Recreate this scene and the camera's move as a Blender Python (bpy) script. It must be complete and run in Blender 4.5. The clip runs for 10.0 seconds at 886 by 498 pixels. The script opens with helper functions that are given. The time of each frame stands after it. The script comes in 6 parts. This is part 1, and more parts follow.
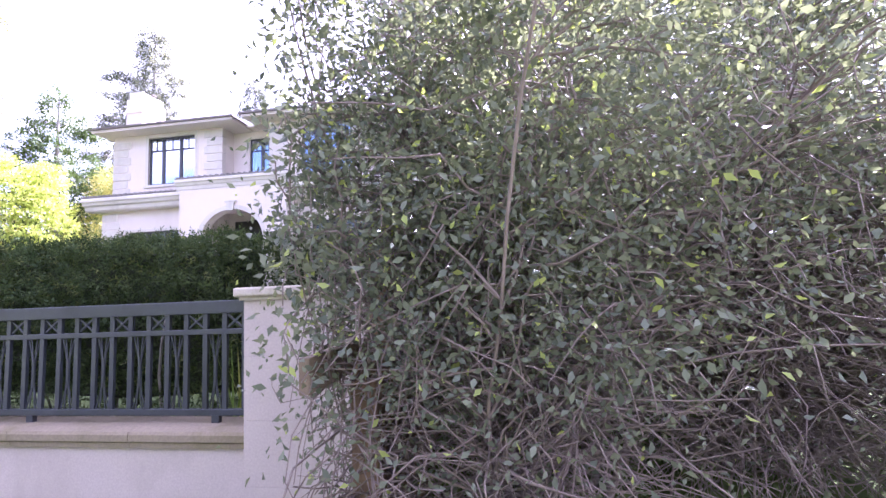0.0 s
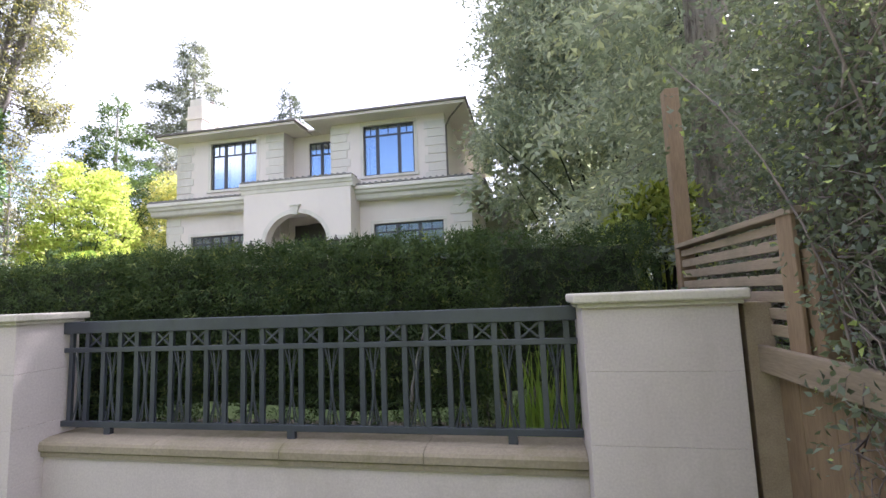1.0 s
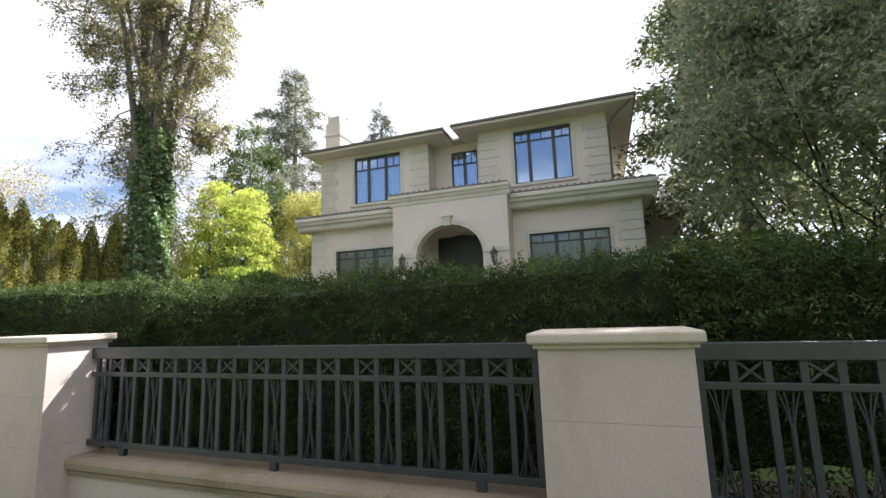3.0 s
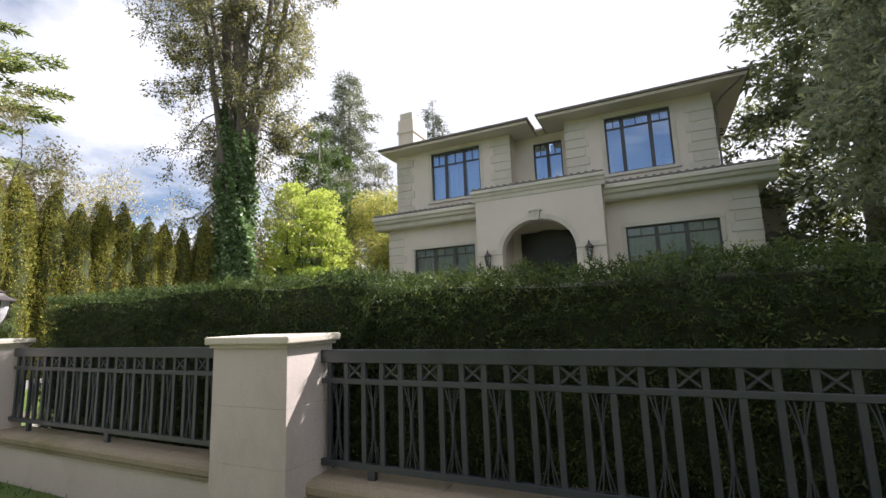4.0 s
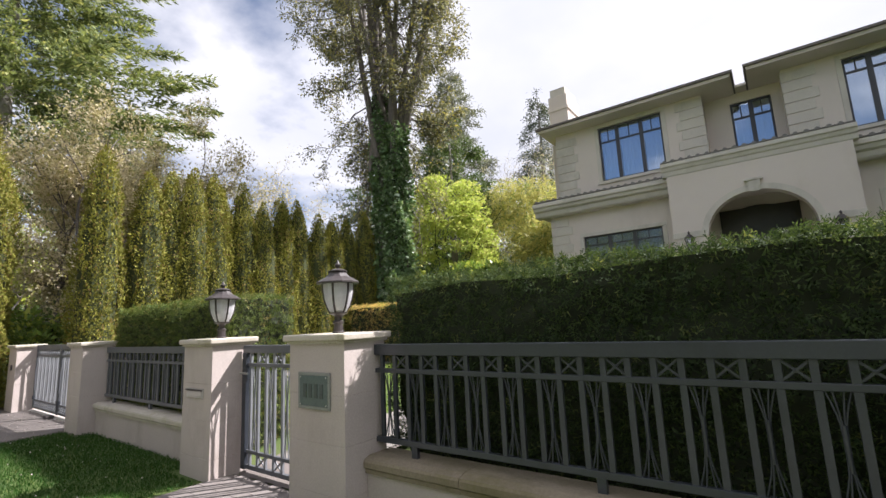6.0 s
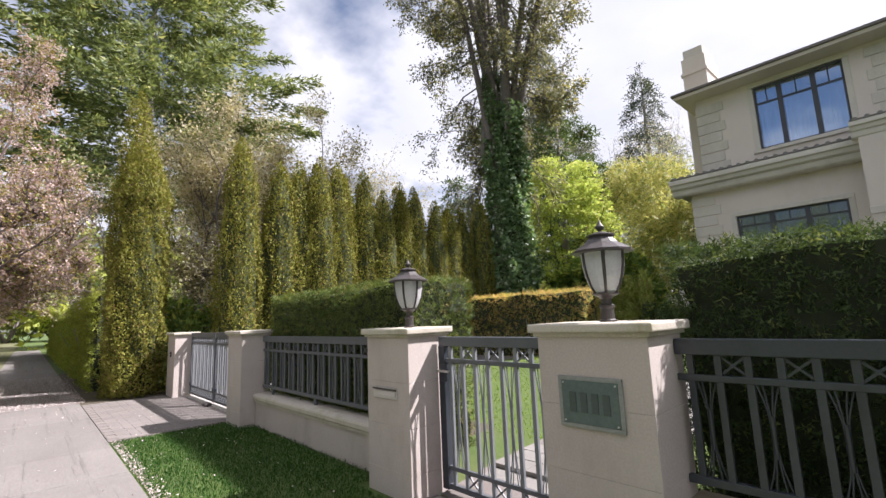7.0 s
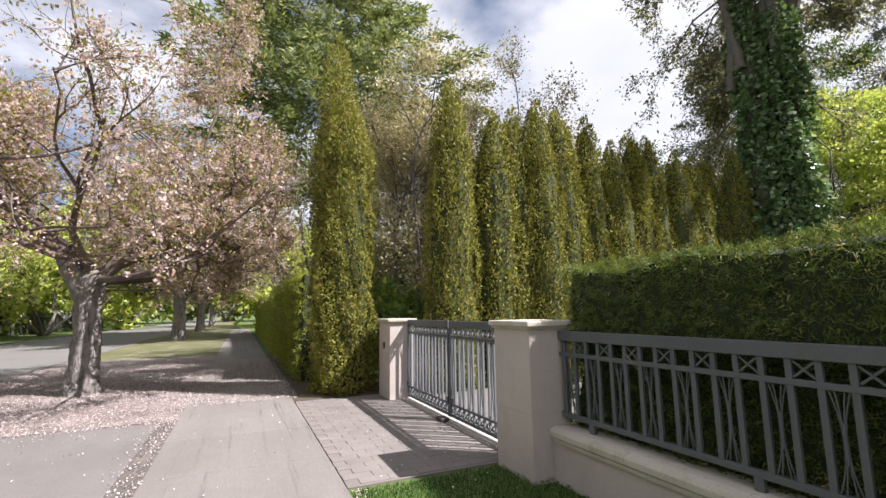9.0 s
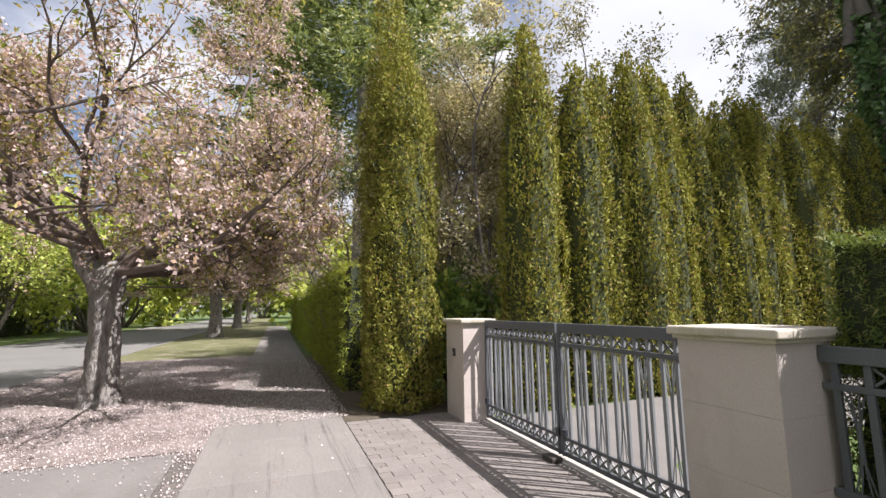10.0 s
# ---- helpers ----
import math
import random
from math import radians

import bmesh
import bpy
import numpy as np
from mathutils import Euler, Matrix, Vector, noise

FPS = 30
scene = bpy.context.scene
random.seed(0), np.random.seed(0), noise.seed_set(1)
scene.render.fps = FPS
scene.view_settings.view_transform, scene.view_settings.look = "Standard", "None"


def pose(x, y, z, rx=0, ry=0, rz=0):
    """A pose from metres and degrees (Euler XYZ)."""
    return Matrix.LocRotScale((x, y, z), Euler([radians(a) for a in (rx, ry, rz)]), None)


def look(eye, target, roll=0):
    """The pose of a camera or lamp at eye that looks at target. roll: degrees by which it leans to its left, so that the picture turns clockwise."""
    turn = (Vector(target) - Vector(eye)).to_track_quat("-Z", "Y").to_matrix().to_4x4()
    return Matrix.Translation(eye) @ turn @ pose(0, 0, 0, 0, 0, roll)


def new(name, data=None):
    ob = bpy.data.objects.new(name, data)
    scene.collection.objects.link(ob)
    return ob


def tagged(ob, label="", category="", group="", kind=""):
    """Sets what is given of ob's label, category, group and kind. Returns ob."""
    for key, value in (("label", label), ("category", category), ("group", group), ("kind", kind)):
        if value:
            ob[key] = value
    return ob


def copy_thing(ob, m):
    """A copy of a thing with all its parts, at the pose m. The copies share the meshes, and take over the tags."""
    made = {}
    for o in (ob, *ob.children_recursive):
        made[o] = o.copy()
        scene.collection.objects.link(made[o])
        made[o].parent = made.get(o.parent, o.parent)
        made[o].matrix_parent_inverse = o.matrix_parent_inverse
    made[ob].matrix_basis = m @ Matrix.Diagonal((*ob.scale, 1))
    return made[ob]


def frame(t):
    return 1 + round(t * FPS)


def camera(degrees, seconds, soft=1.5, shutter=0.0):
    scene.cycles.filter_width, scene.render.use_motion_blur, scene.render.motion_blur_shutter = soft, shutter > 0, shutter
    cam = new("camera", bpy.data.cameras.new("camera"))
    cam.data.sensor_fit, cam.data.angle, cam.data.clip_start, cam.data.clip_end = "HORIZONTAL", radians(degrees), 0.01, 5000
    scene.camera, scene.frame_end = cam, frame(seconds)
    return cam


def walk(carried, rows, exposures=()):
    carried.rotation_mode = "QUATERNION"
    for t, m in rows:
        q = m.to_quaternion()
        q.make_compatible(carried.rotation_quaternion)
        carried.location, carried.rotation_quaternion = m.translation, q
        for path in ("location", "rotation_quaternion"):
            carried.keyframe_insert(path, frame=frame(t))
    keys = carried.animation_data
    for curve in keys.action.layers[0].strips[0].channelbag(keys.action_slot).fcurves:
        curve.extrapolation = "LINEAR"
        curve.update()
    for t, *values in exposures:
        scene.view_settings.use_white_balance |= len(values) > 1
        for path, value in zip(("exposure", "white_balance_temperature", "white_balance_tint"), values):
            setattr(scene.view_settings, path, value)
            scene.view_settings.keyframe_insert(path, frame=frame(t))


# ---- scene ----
cam = camera(89.3, 10.0)
METRES, EYE, TILT, LEAN, TURN = 20.0, 1.37, 0.0, -0.5, 8.4
ROWS = [
    (0.0, 0.0, 0.0, 0.0, 0.27, 5.47, 2.82),
    (0.5, -0.0481, 0.0068, 0.0032, 1.53, 5.69, 2.81),
    (1.0, -0.0981, 0.0149, 0.0056, 2.93, 6.07, 2.74),
    (1.5, -0.1503, 0.0245, 0.0075, 5.84, 7.15, 2.68),
    (2.0, -0.2003, 0.0377, 0.0095, 8.09, 7.92, 2.59),
    (2.5, -0.2516, 0.0479, 0.0109, 9.26, 8.3, 2.47),
    (4.0, -0.4016, 0.074, 0.0149, 16.95, 8.79, 2.5),
    (4.5, -0.4512, 0.0783, 0.0146, 18.61, 8.92, 2.51),
    (5.0, -0.5005, 0.0841, 0.0151, 19.99, 9.13, 2.66),
    (6.5, -0.6479, 0.101, 0.0169, 33.89, 9.22, 3.08),
    (7.0, -0.6919, 0.1081, 0.0172, 39.28, 9.01, 2.66),
    (7.5, -0.7413, 0.1155, 0.0167, 44.71, 8.71, 2.06),
    (8.0, -0.7894, 0.1213, 0.0183, 49.64, 8.64, 1.66),
    (8.5, -0.8387, 0.13, 0.0189, 53.53, 8.39, 1.44),
    (9.0, -0.889, 0.1373, 0.0199, 57.56, 8.36, 1.13),
    (9.5, -0.9375, 0.145, 0.0205, 60.08, 8.22, 1.08),
    (10.0, -0.9871, 0.1495, 0.0223, 61.38, 8.07, 1.01),
]
EXPOSURES = [
    (0.0, 2.68, 5250, 50), (0.5, 2.38, 5050, 48), (1.0, 2.1, 5650, 24), (1.5, 1.9, 5900, 16), (2.0, 1.62, 6000, 15),
    (2.5, 1.47, 6050, 16), (4.0, 0.9, 6150, 16), (5.0, 0.76, 6150, 16), (7.0, 0.74, 6050, 19), (10.0, 0.7, 6150, 16),
]
walk(cam, [(t, pose(0, 0, EYE, TILT, LEAN, TURN) @ pose(METRES * x, METRES * y, METRES * z, 90 + pitch, roll, yaw)) for t, x, y, z, yaw, pitch, roll in ROWS], EXPOSURES)

# world, sun and sky
SUN_AZ, SUN_EL = 37.0, 48.8          # clockwise from +y, and above the horizon, in degrees
world = bpy.data.worlds.new("sky")
scene.world = world
world.use_nodes = True
wn, wl = world.node_tree.nodes, world.node_tree.links
sky = wn.new("ShaderNodeTexSky")
sky.sky_type, sky.sun_disc = "NISHITA", False
sky.sun_elevation, sky.sun_rotation = radians(SUN_EL), radians(SUN_AZ)
sky.dust_density = 1.0
wco = wn.new("ShaderNodeTexCoord")
wsep = wn.new("ShaderNodeSeparateXYZ")
wl.new(wco.outputs["Generated"], wsep.inputs[0])
wup = wn.new("ShaderNodeMath"); wup.operation = "MAXIMUM"; wup.inputs[1].default_value = 0.0
wl.new(wsep.outputs[2], wup.inputs[0])
wadd = wn.new("ShaderNodeMath"); wadd.operation = "ADD"; wadd.inputs[1].default_value = 0.22
wl.new(wup.outputs[0], wadd.inputs[0])
wdiv = wn.new("ShaderNodeVectorMath"); wdiv.operation = "DIVIDE"
wcmb = wn.new("ShaderNodeCombineXYZ")
for i in range(3):
    wl.new(wadd.outputs[0], wcmb.inputs[i])
wl.new(wco.outputs["Generated"], wdiv.inputs[0])
wl.new(wcmb.outputs[0], wdiv.inputs[1])
wno = wn.new("ShaderNodeTexNoise")
wno.inputs["Scale"].default_value, wno.inputs["Detail"].default_value, wno.inputs["Roughness"].default_value = 1.15, 7.0, 0.56
wl.new(wdiv.outputs[0], wno.inputs["Vector"])
wramp = wn.new("ShaderNodeValToRGB")
wramp.color_ramp.elements[0].position, wramp.color_ramp.elements[1].position = 0.385, 0.535
wdot = wn.new("ShaderNodeVectorMath"); wdot.operation = "DOT_PRODUCT"
wl.new(wco.outputs["Generated"], wdot.inputs[0])
wdot.inputs[1].default_value = (math.sin(radians(SUN_AZ)) * 0.66, math.cos(radians(SUN_AZ)) * 0.66, 0.75)
wthick = wn.new("ShaderNodeMath"); wthick.operation = "MULTIPLY_ADD"; wthick.inputs[1].default_value = 0.24   # cloud thickens towards the sun
wl.new(wdot.outputs["Value"], wthick.inputs[0])
wl.new(wno.outputs["Fac"], wthick.inputs[2])
wl.new(wthick.outputs[0], wramp.inputs[0])
wmix = wn.new("ShaderNodeMix"); wmix.data_type = "RGBA"
wl.new(wramp.outputs[0], wmix.inputs[0])
wl.new(sky.outputs[0], wmix.inputs[6])
CLOUD = 8.6
wshade = wn.new("ShaderNodeTexNoise")
wshade.inputs["Scale"].default_value, wshade.inputs["Detail"].default_value = 2.3, 4.0
wl.new(wdiv.outputs[0], wshade.inputs["Vector"])
wcloud = wn.new("ShaderNodeValToRGB")
wcloud.color_ramp.elements[0].position, wcloud.color_ramp.elements[0].color = 0.3, (0.84, 0.86, 0.90, 1)
wcloud.color_ramp.elements[1].position, wcloud.color_ramp.elements[1].color = 0.6, (1, 1, 1, 1)
wl.new(wshade.outputs["Fac"], wcloud.inputs[0])
wgain = wn.new("ShaderNodeVectorMath"); wgain.operation = "SCALE"; wgain.inputs[3].default_value = CLOUD
wl.new(wcloud.outputs[0], wgain.inputs[0])
wl.new(wgain.outputs[0], wmix.inputs[7])
wbg = wn["Background"]
wbg.inputs["Strength"].default_value = 0.073
wl.new(wmix.outputs[2], wbg.inputs["Color"])

az, el = radians(SUN_AZ), radians(SUN_EL)
TO_SUN = Vector((math.sin(az) * math.cos(el), math.cos(az) * math.cos(el), math.sin(el)))
sun = new("sun", bpy.data.lights.new("sun", "SUN"))
sun.data.energy, sun.data.angle, sun.data.color = 7.4, radians(0.53), (1.0, 0.95, 0.87)
sun.matrix_world = look((0, 0, 60), Vector((0, 0, 60)) - TO_SUN)


# ---- materials ----
def material(name):
    m = bpy.data.materials.new(name)
    m.use_nodes = True
    nt = m.node_tree
    return m, nt, nt.nodes["Principled BSDF"]


def noise_node(nt, scale, detail=4.0, rough=0.55, stretch=(1, 1, 1), world_space=False):
    co = nt.nodes.new("ShaderNodeNewGeometry" if world_space else "ShaderNodeTexCoord")
    mp = nt.nodes.new("ShaderNodeMapping")
    mp.inputs["Scale"].default_value = stretch
    nt.links.new(co.outputs["Position" if world_space else "Object"], mp.inputs[0])
    n = nt.nodes.new("ShaderNodeTexNoise")
    n.inputs["Scale"].default_value, n.inputs["Detail"].default_value, n.inputs["Roughness"].default_value = scale, detail, rough
    nt.links.new(mp.outputs[0], n.inputs["Vector"])
    return n


def mix_rgb(nt, fac, a, b, mode="MIX"):
    m = nt.nodes.new("ShaderNodeMix")
    m.data_type, m.blend_type = "RGBA", mode
    for sock, v in ((0, fac), (6, a), (7, b)):
        if hasattr(v, "is_linked"):
            nt.links.new(v, m.inputs[sock])
        elif sock == 0:
            m.inputs[0].default_value = v
        else:
            m.inputs[sock].default_value = (*v, 1)
    return m.outputs[2]


def ramp(nt, sock, lo, hi):
    r = nt.nodes.new("ShaderNodeMapRange")
    r.inputs["From Min"].default_value, r.inputs["From Max"].default_value = lo, hi
    nt.links.new(sock, r.inputs["Value"])
    return r.outputs[0]


def surface(name, a, b, big=0.8, fine=25.0, rough=0.75, bump=0.25, depth=0.01, stretch=(1, 1, 1), stain=None, stain_scale=0.5, piece=0.0, metal=0.0, world_space=False, streak=None):
    """Two colours mixed at two scales, with fine relief; stain: a third colour in blotches; piece: how far single pieces differ."""
    m, nt, bs = material(name)
    n1 = noise_node(nt, big, 5, 0.6, stretch, world_space)
    n2 = noise_node(nt, fine, 6, 0.65, stretch, world_space)
    c = mix_rgb(nt, ramp(nt, n1.outputs["Fac"], 0.3, 0.7), a, b)
    dark = tuple(v * 0.72 for v in a)
    c = mix_rgb(nt, 0.35, c, mix_rgb(nt, ramp(nt, n2.outputs["Fac"], 0.35, 0.65), dark, b))
    if stain:
        n3 = noise_node(nt, stain_scale, 7, 0.7, (1, 1, 0.5), world_space)
        c = mix_rgb(nt, ramp(nt, n3.outputs["Fac"], 0.52, 0.72), c, stain)
    if streak:
        n4 = noise_node(nt, 1.0, 6, 0.75, streak, world_space)
        c = mix_rgb(nt, ramp(nt, n4.outputs["Fac"], 0.56, 0.66), c, tuple(v * 0.62 for v in a))
    if piece:
        oi = nt.nodes.new("ShaderNodeObjectInfo")
        hs = nt.nodes.new("ShaderNodeHueSaturation")
        rg = nt.nodes.new("ShaderNodeMapRange")
        rg.inputs["To Min"].default_value, rg.inputs["To Max"].default_value = 1 - piece, 1 + piece
        nt.links.new(oi.outputs["Random"], rg.inputs["Value"])
        nt.links.new(rg.outputs[0], hs.inputs["Value"])
        nt.links.new(c, hs.inputs["Color"])
        c = hs.outputs[0]
    nt.links.new(c, bs.inputs["Base Color"])
    bs.inputs["Roughness"].default_value, bs.inputs["Metallic"].default_value = rough, metal
    bp = nt.nodes.new("ShaderNodeBump")
    bp.inputs["Strength"].default_value, bp.inputs["Distance"].default_value = bump, depth
    nt.links.new(n2.outputs["Fac"], bp.inputs["Height"])
    nt.links.new(bp.outputs[0], bs.inputs["Normal"])
    return m


def foliage(name, a, b, c=None, share=0.12, through_light=0.35, rough=0.5, patch=0.6, warmth=(1.25, 1.2, 0.7)):
    """Leaves: each its own tone between a and b, some of colour c, and light that passes through."""
    m, nt, bs = material(name)
    geo = nt.nodes.new("ShaderNodeNewGeometry")
    n = noise_node(nt, patch, 3, 0.6)
    t = nt.nodes.new("ShaderNodeMath"); t.operation = "MULTIPLY_ADD"
    nt.links.new(geo.outputs["Random Per Island"], t.inputs[0])
    t.inputs[1].default_value = 0.75
    nt.links.new(ramp(nt, n.outputs["Fac"], 0.2, 1.6), t.inputs[2])
    col = mix_rgb(nt, t.outputs[0], a, b)
    if c:
        k = nt.nodes.new("ShaderNodeMath"); k.operation = "MULTIPLY"; k.inputs[1].default_value = 7.31
        f = nt.nodes.new("ShaderNodeMath"); f.operation = "FRACT"
        g = nt.nodes.new("ShaderNodeMath"); g.operation = "LESS_THAN"; g.inputs[1].default_value = share
        nt.links.new(geo.outputs["Random Per Island"], k.inputs[0])
        nt.links.new(k.outputs[0], f.inputs[0])
        nt.links.new(f.outputs[0], g.inputs[0])
        col = mix_rgb(nt, g.outputs[0], col, c)
    nt.links.new(col, bs.inputs["Base Color"])
    bs.inputs["Roughness"].default_value = rough
    bs.inputs["Specular IOR Level"].default_value = 0.2
    tr = nt.nodes.new("ShaderNodeBsdfTranslucent")
    warm = mix_rgb(nt, 1.0, col, warmth, "MULTIPLY")
    nt.links.new(warm, tr.inputs["Color"])
    mx = nt.nodes.new("ShaderNodeMixShader")
    mx.inputs[0].default_value = through_light
    nt.links.new(bs.outputs[0], mx.inputs[1])
    nt.links.new(tr.outputs[0], mx.inputs[2])
    nt.links.new(mx.outputs[0], nt.nodes["Material Output"].inputs["Surface"])
    return m


def glass(name, tint=(0.9, 0.95, 1.0), coating=0.34, rough=0.02):
    m, nt, bs = material(name)
    bs.inputs["Base Color"].default_value = (*tint, 1)
    bs.inputs["Roughness"].default_value, bs.inputs["Transmission Weight"].default_value = 0.02, 1.0
    bs.inputs["IOR"].default_value = 1.5
    gl = nt.nodes.new("ShaderNodeBsdfGlossy")
    gl.inputs["Color"].default_value, gl.inputs["Roughness"].default_value = (0.80, 0.90, 1.0, 1), rough
    mx = nt.nodes.new("ShaderNodeMixShader")
    mx.inputs[0].default_value = coating
    nt.links.new(bs.outputs[0], mx.inputs[1])
    nt.links.new(gl.outputs[0], mx.inputs[2])
    nt.links.new(mx.outputs[0], nt.nodes["Material Output"].inputs["Surface"])
    return m


M_STUCCO = surface("cream_stucco", (0.68, 0.61, 0.545), (0.75, 0.68, 0.615), 0.5, 60, 0.9, 0.15, 0.004, stain=(0.60, 0.535, 0.47), stain_scale=0.35)
M_TRIMSTONE = surface("cast_stone_trim", (0.60, 0.56, 0.49), (0.69, 0.65, 0.58), 0.7, 40, 0.85, 0.2, 0.004, stain=(0.47, 0.44, 0.38), stain_scale=0.8)
M_PIER = surface("limestone_block", (0.445, 0.385, 0.352), (0.515, 0.452, 0.42), 1.6, 70, 0.85, 0.18, 0.003, stain=(0.37, 0.315, 0.28), stain_scale=1.2, world_space=True)
M_CAP = surface("weathered_coping", (0.452, 0.406, 0.335), (0.530, 0.484, 0.413), 2.5, 60, 0.85, 0.3, 0.004, stain=(0.265, 0.242, 0.133), stain_scale=2.2, world_space=True)
M_WALLCAP = surface("stained_coping", (0.20, 0.165, 0.112), (0.30, 0.25, 0.18), 1.8, 50, 0.88, 0.35, 0.005, stain=(0.15, 0.13, 0.06), stain_scale=1.4, world_space=True)
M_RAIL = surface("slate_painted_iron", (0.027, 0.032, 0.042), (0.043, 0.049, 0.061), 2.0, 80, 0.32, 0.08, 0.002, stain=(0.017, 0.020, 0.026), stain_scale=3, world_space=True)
M_RAIL.node_tree.nodes["Principled BSDF"].inputs["Specular IOR Level"].default_value = 0.6
# the fence's slate paint again, lightened to hold the sun that falls on it
M_GATEBAR = surface("sunlit_slate_iron", (0.17, 0.178, 0.195), (0.23, 0.238, 0.255), 2.0, 80, 0.38, 0.08, 0.002, world_space=True)
M_GATERAIL = surface("sunlit_iron_rail", (0.075, 0.080, 0.090), (0.11, 0.116, 0.128), 2.0, 80, 0.4, 0.08, 0.002, world_space=True)
M_LAMPIRON = surface("brown_black_iron", (0.035, 0.028, 0.028), (0.06, 0.05, 0.048), 6.0, 120, 0.45, 0.15, 0.002)
M_ROOF = surface("grey_brown_roof_tile", (0.16, 0.145, 0.13), (0.22, 0.20, 0.18), 1.2, 30, 0.8, 0.4, 0.01)
M_GUTTER = surface("bronze_gutter", (0.12, 0.10, 0.09), (0.16, 0.14, 0.12), 1.0, 40, 0.5, 0.1, 0.003)
M_WINFRAME = surface("dark_window_frame", (0.045, 0.048, 0.055), (0.07, 0.072, 0.08), 2.0, 60, 0.45, 0.08, 0.002)
M_GLASS = glass("window_glass")
M_SCREENGLASS = glass("screened_window_glass", (0.42, 0.47, 0.52), 0.10, 0.3)
M_CURTAIN = surface("pale_curtain", (0.55, 0.56, 0.58), (0.72, 0.73, 0.74), 1.2, 8, 0.9, 0.6, 0.03, stretch=(6, 6, 0.2))
M_ROOM = surface("dim_room_wall", (0.20, 0.19, 0.18), (0.26, 0.25, 0.23), 0.8, 12, 0.9, 0.1, 0.01)
M_DOOR = surface("dark_iron_door", (0.02, 0.018, 0.018), (0.04, 0.035, 0.035), 2.0, 40, 0.4, 0.2, 0.004)
M_WOOD = surface("weathered_cedar", (0.135, 0.085, 0.045), (0.25, 0.172, 0.098), 1.4, 22, 0.8, 0.35, 0.004, stretch=(5, 5, 0.5), stain=(0.085, 0.07, 0.05), stain_scale=1.2, piece=0.14)
M_WOODH = surface("weathered_cedar_rail", (0.19, 0.14, 0.09), (0.30, 0.235, 0.16), 1.4, 22, 0.8, 0.35, 0.004, stretch=(5, 0.5, 5), stain=(0.15, 0.13, 0.08), stain_scale=1.2, piece=0.14)
M_STEMBARK = surface("brown_grey_bark", (0.10, 0.085, 0.075), (0.20, 0.175, 0.155), 2.0, 16, 0.9, 0.8, 0.03, stretch=(2, 2, 0.5))
M_BARK = surface("grey_bark", (0.20, 0.18, 0.165), (0.36, 0.33, 0.305), 2.0, 16, 0.9, 0.8, 0.03, stretch=(2, 2, 0.5))
M_CHERRYBARK = surface("cherry_bark", (0.12, 0.102, 0.092), (0.40, 0.37, 0.345), 5.0, 14, 0.85, 1.0, 0.06, stretch=(2.0, 2.0, 0.7), stain=(0.06, 0.05, 0.043), stain_scale=6.0, streak=(7.0, 7.0, 1.6))
M_TWIG = surface("dry_twig", (0.13, 0.10, 0.088), (0.27, 0.22, 0.185), 3, 30, 0.8, 0.2, 0.003)
M_RIM = surface("weathered_plaque_rim", (0.20, 0.21, 0.195), (0.28, 0.285, 0.265), 6, 60, 0.6, 0.2, 0.003)
M_FIRBARK = surface("furrowed_fir_bark", (0.19, 0.15, 0.122), (0.46, 0.40, 0.34), 4.0, 9, 0.95, 1.0, 0.08, stretch=(3.0, 3.0, 0.5), stain=(0.06, 0.045, 0.036), stain_scale=4.0, streak=(9.0, 9.0, 1.2))
# dark green for the cypress filler: shade between the sprays, put in as colour
M_CORE = surface("inner_shade_green", (0.030, 0.038, 0.010), (0.06, 0.07, 0.02), 3, 20, 0.95, 0.6, 0.03)
M_TILE = surface("grey_lichened_tile", (0.17, 0.16, 0.148), (0.30, 0.285, 0.265), 3, 40, 0.85, 0.3, 0.005)
# for real stems, and for filler cores whose near-black colour stands for shade
M_STEM_SHADE = surface("dark_stem_and_inner_shade", (0.018, 0.024, 0.011), (0.032, 0.040, 0.018), 3, 30, 0.95, 0.4, 0.01)
M_GRASS = surface("grass_ground", (0.05, 0.085, 0.014), (0.09, 0.13, 0.025), 0.8, 18, 0.95, 0.6, 0.02, stain=(0.08, 0.095, 0.03), stain_scale=0.4, world_space=True)
M_BLADE = foliage("grass_blade", (0.014, 0.056, 0.007), (0.036, 0.10, 0.014), (0.10, 0.13, 0.03), 0.03, 0.34)
M_LAWN = foliage("mown_lawn_blade", (0.085, 0.175, 0.012), (0.19, 0.30, 0.028), (0.26, 0.31, 0.05), 0.1, 0.4, rough=0.85)
M_PAVE = surface("worn_concrete", (0.160, 0.144, 0.134), (0.205, 0.187, 0.173), 0.9, 35, 0.9, 0.3, 0.004, stretch=(0.35, 1.6, 1), stain=(0.15, 0.134, 0.122), stain_scale=0.8, piece=0.05, world_space=True, streak=(0.25, 9.0, 1))
M_APRON = surface("brick_paver", (0.148, 0.130, 0.120), (0.21, 0.186, 0.172), 1.6, 40, 0.9, 0.4, 0.004, stain=(0.13, 0.112, 0.10), stain_scale=1.0, piece=0.06, world_space=True)
M_JOINT = surface("paver_joint", (0.14, 0.12, 0.11), (0.20, 0.175, 0.16), 2, 60, 0.95, 0.5, 0.004, world_space=True)
M_VERGE = surface("worn_verge_turf", (0.075, 0.088, 0.028), (0.14, 0.13, 0.06), 0.7, 26, 0.95, 0.7, 0.02, stain=(0.30, 0.25, 0.20), stain_scale=0.9, world_space=True)
M_LIMB = surface("dark_cherry_limb", (0.075, 0.056, 0.047), (0.17, 0.13, 0.112), 3, 20, 0.85, 0.6, 0.01)
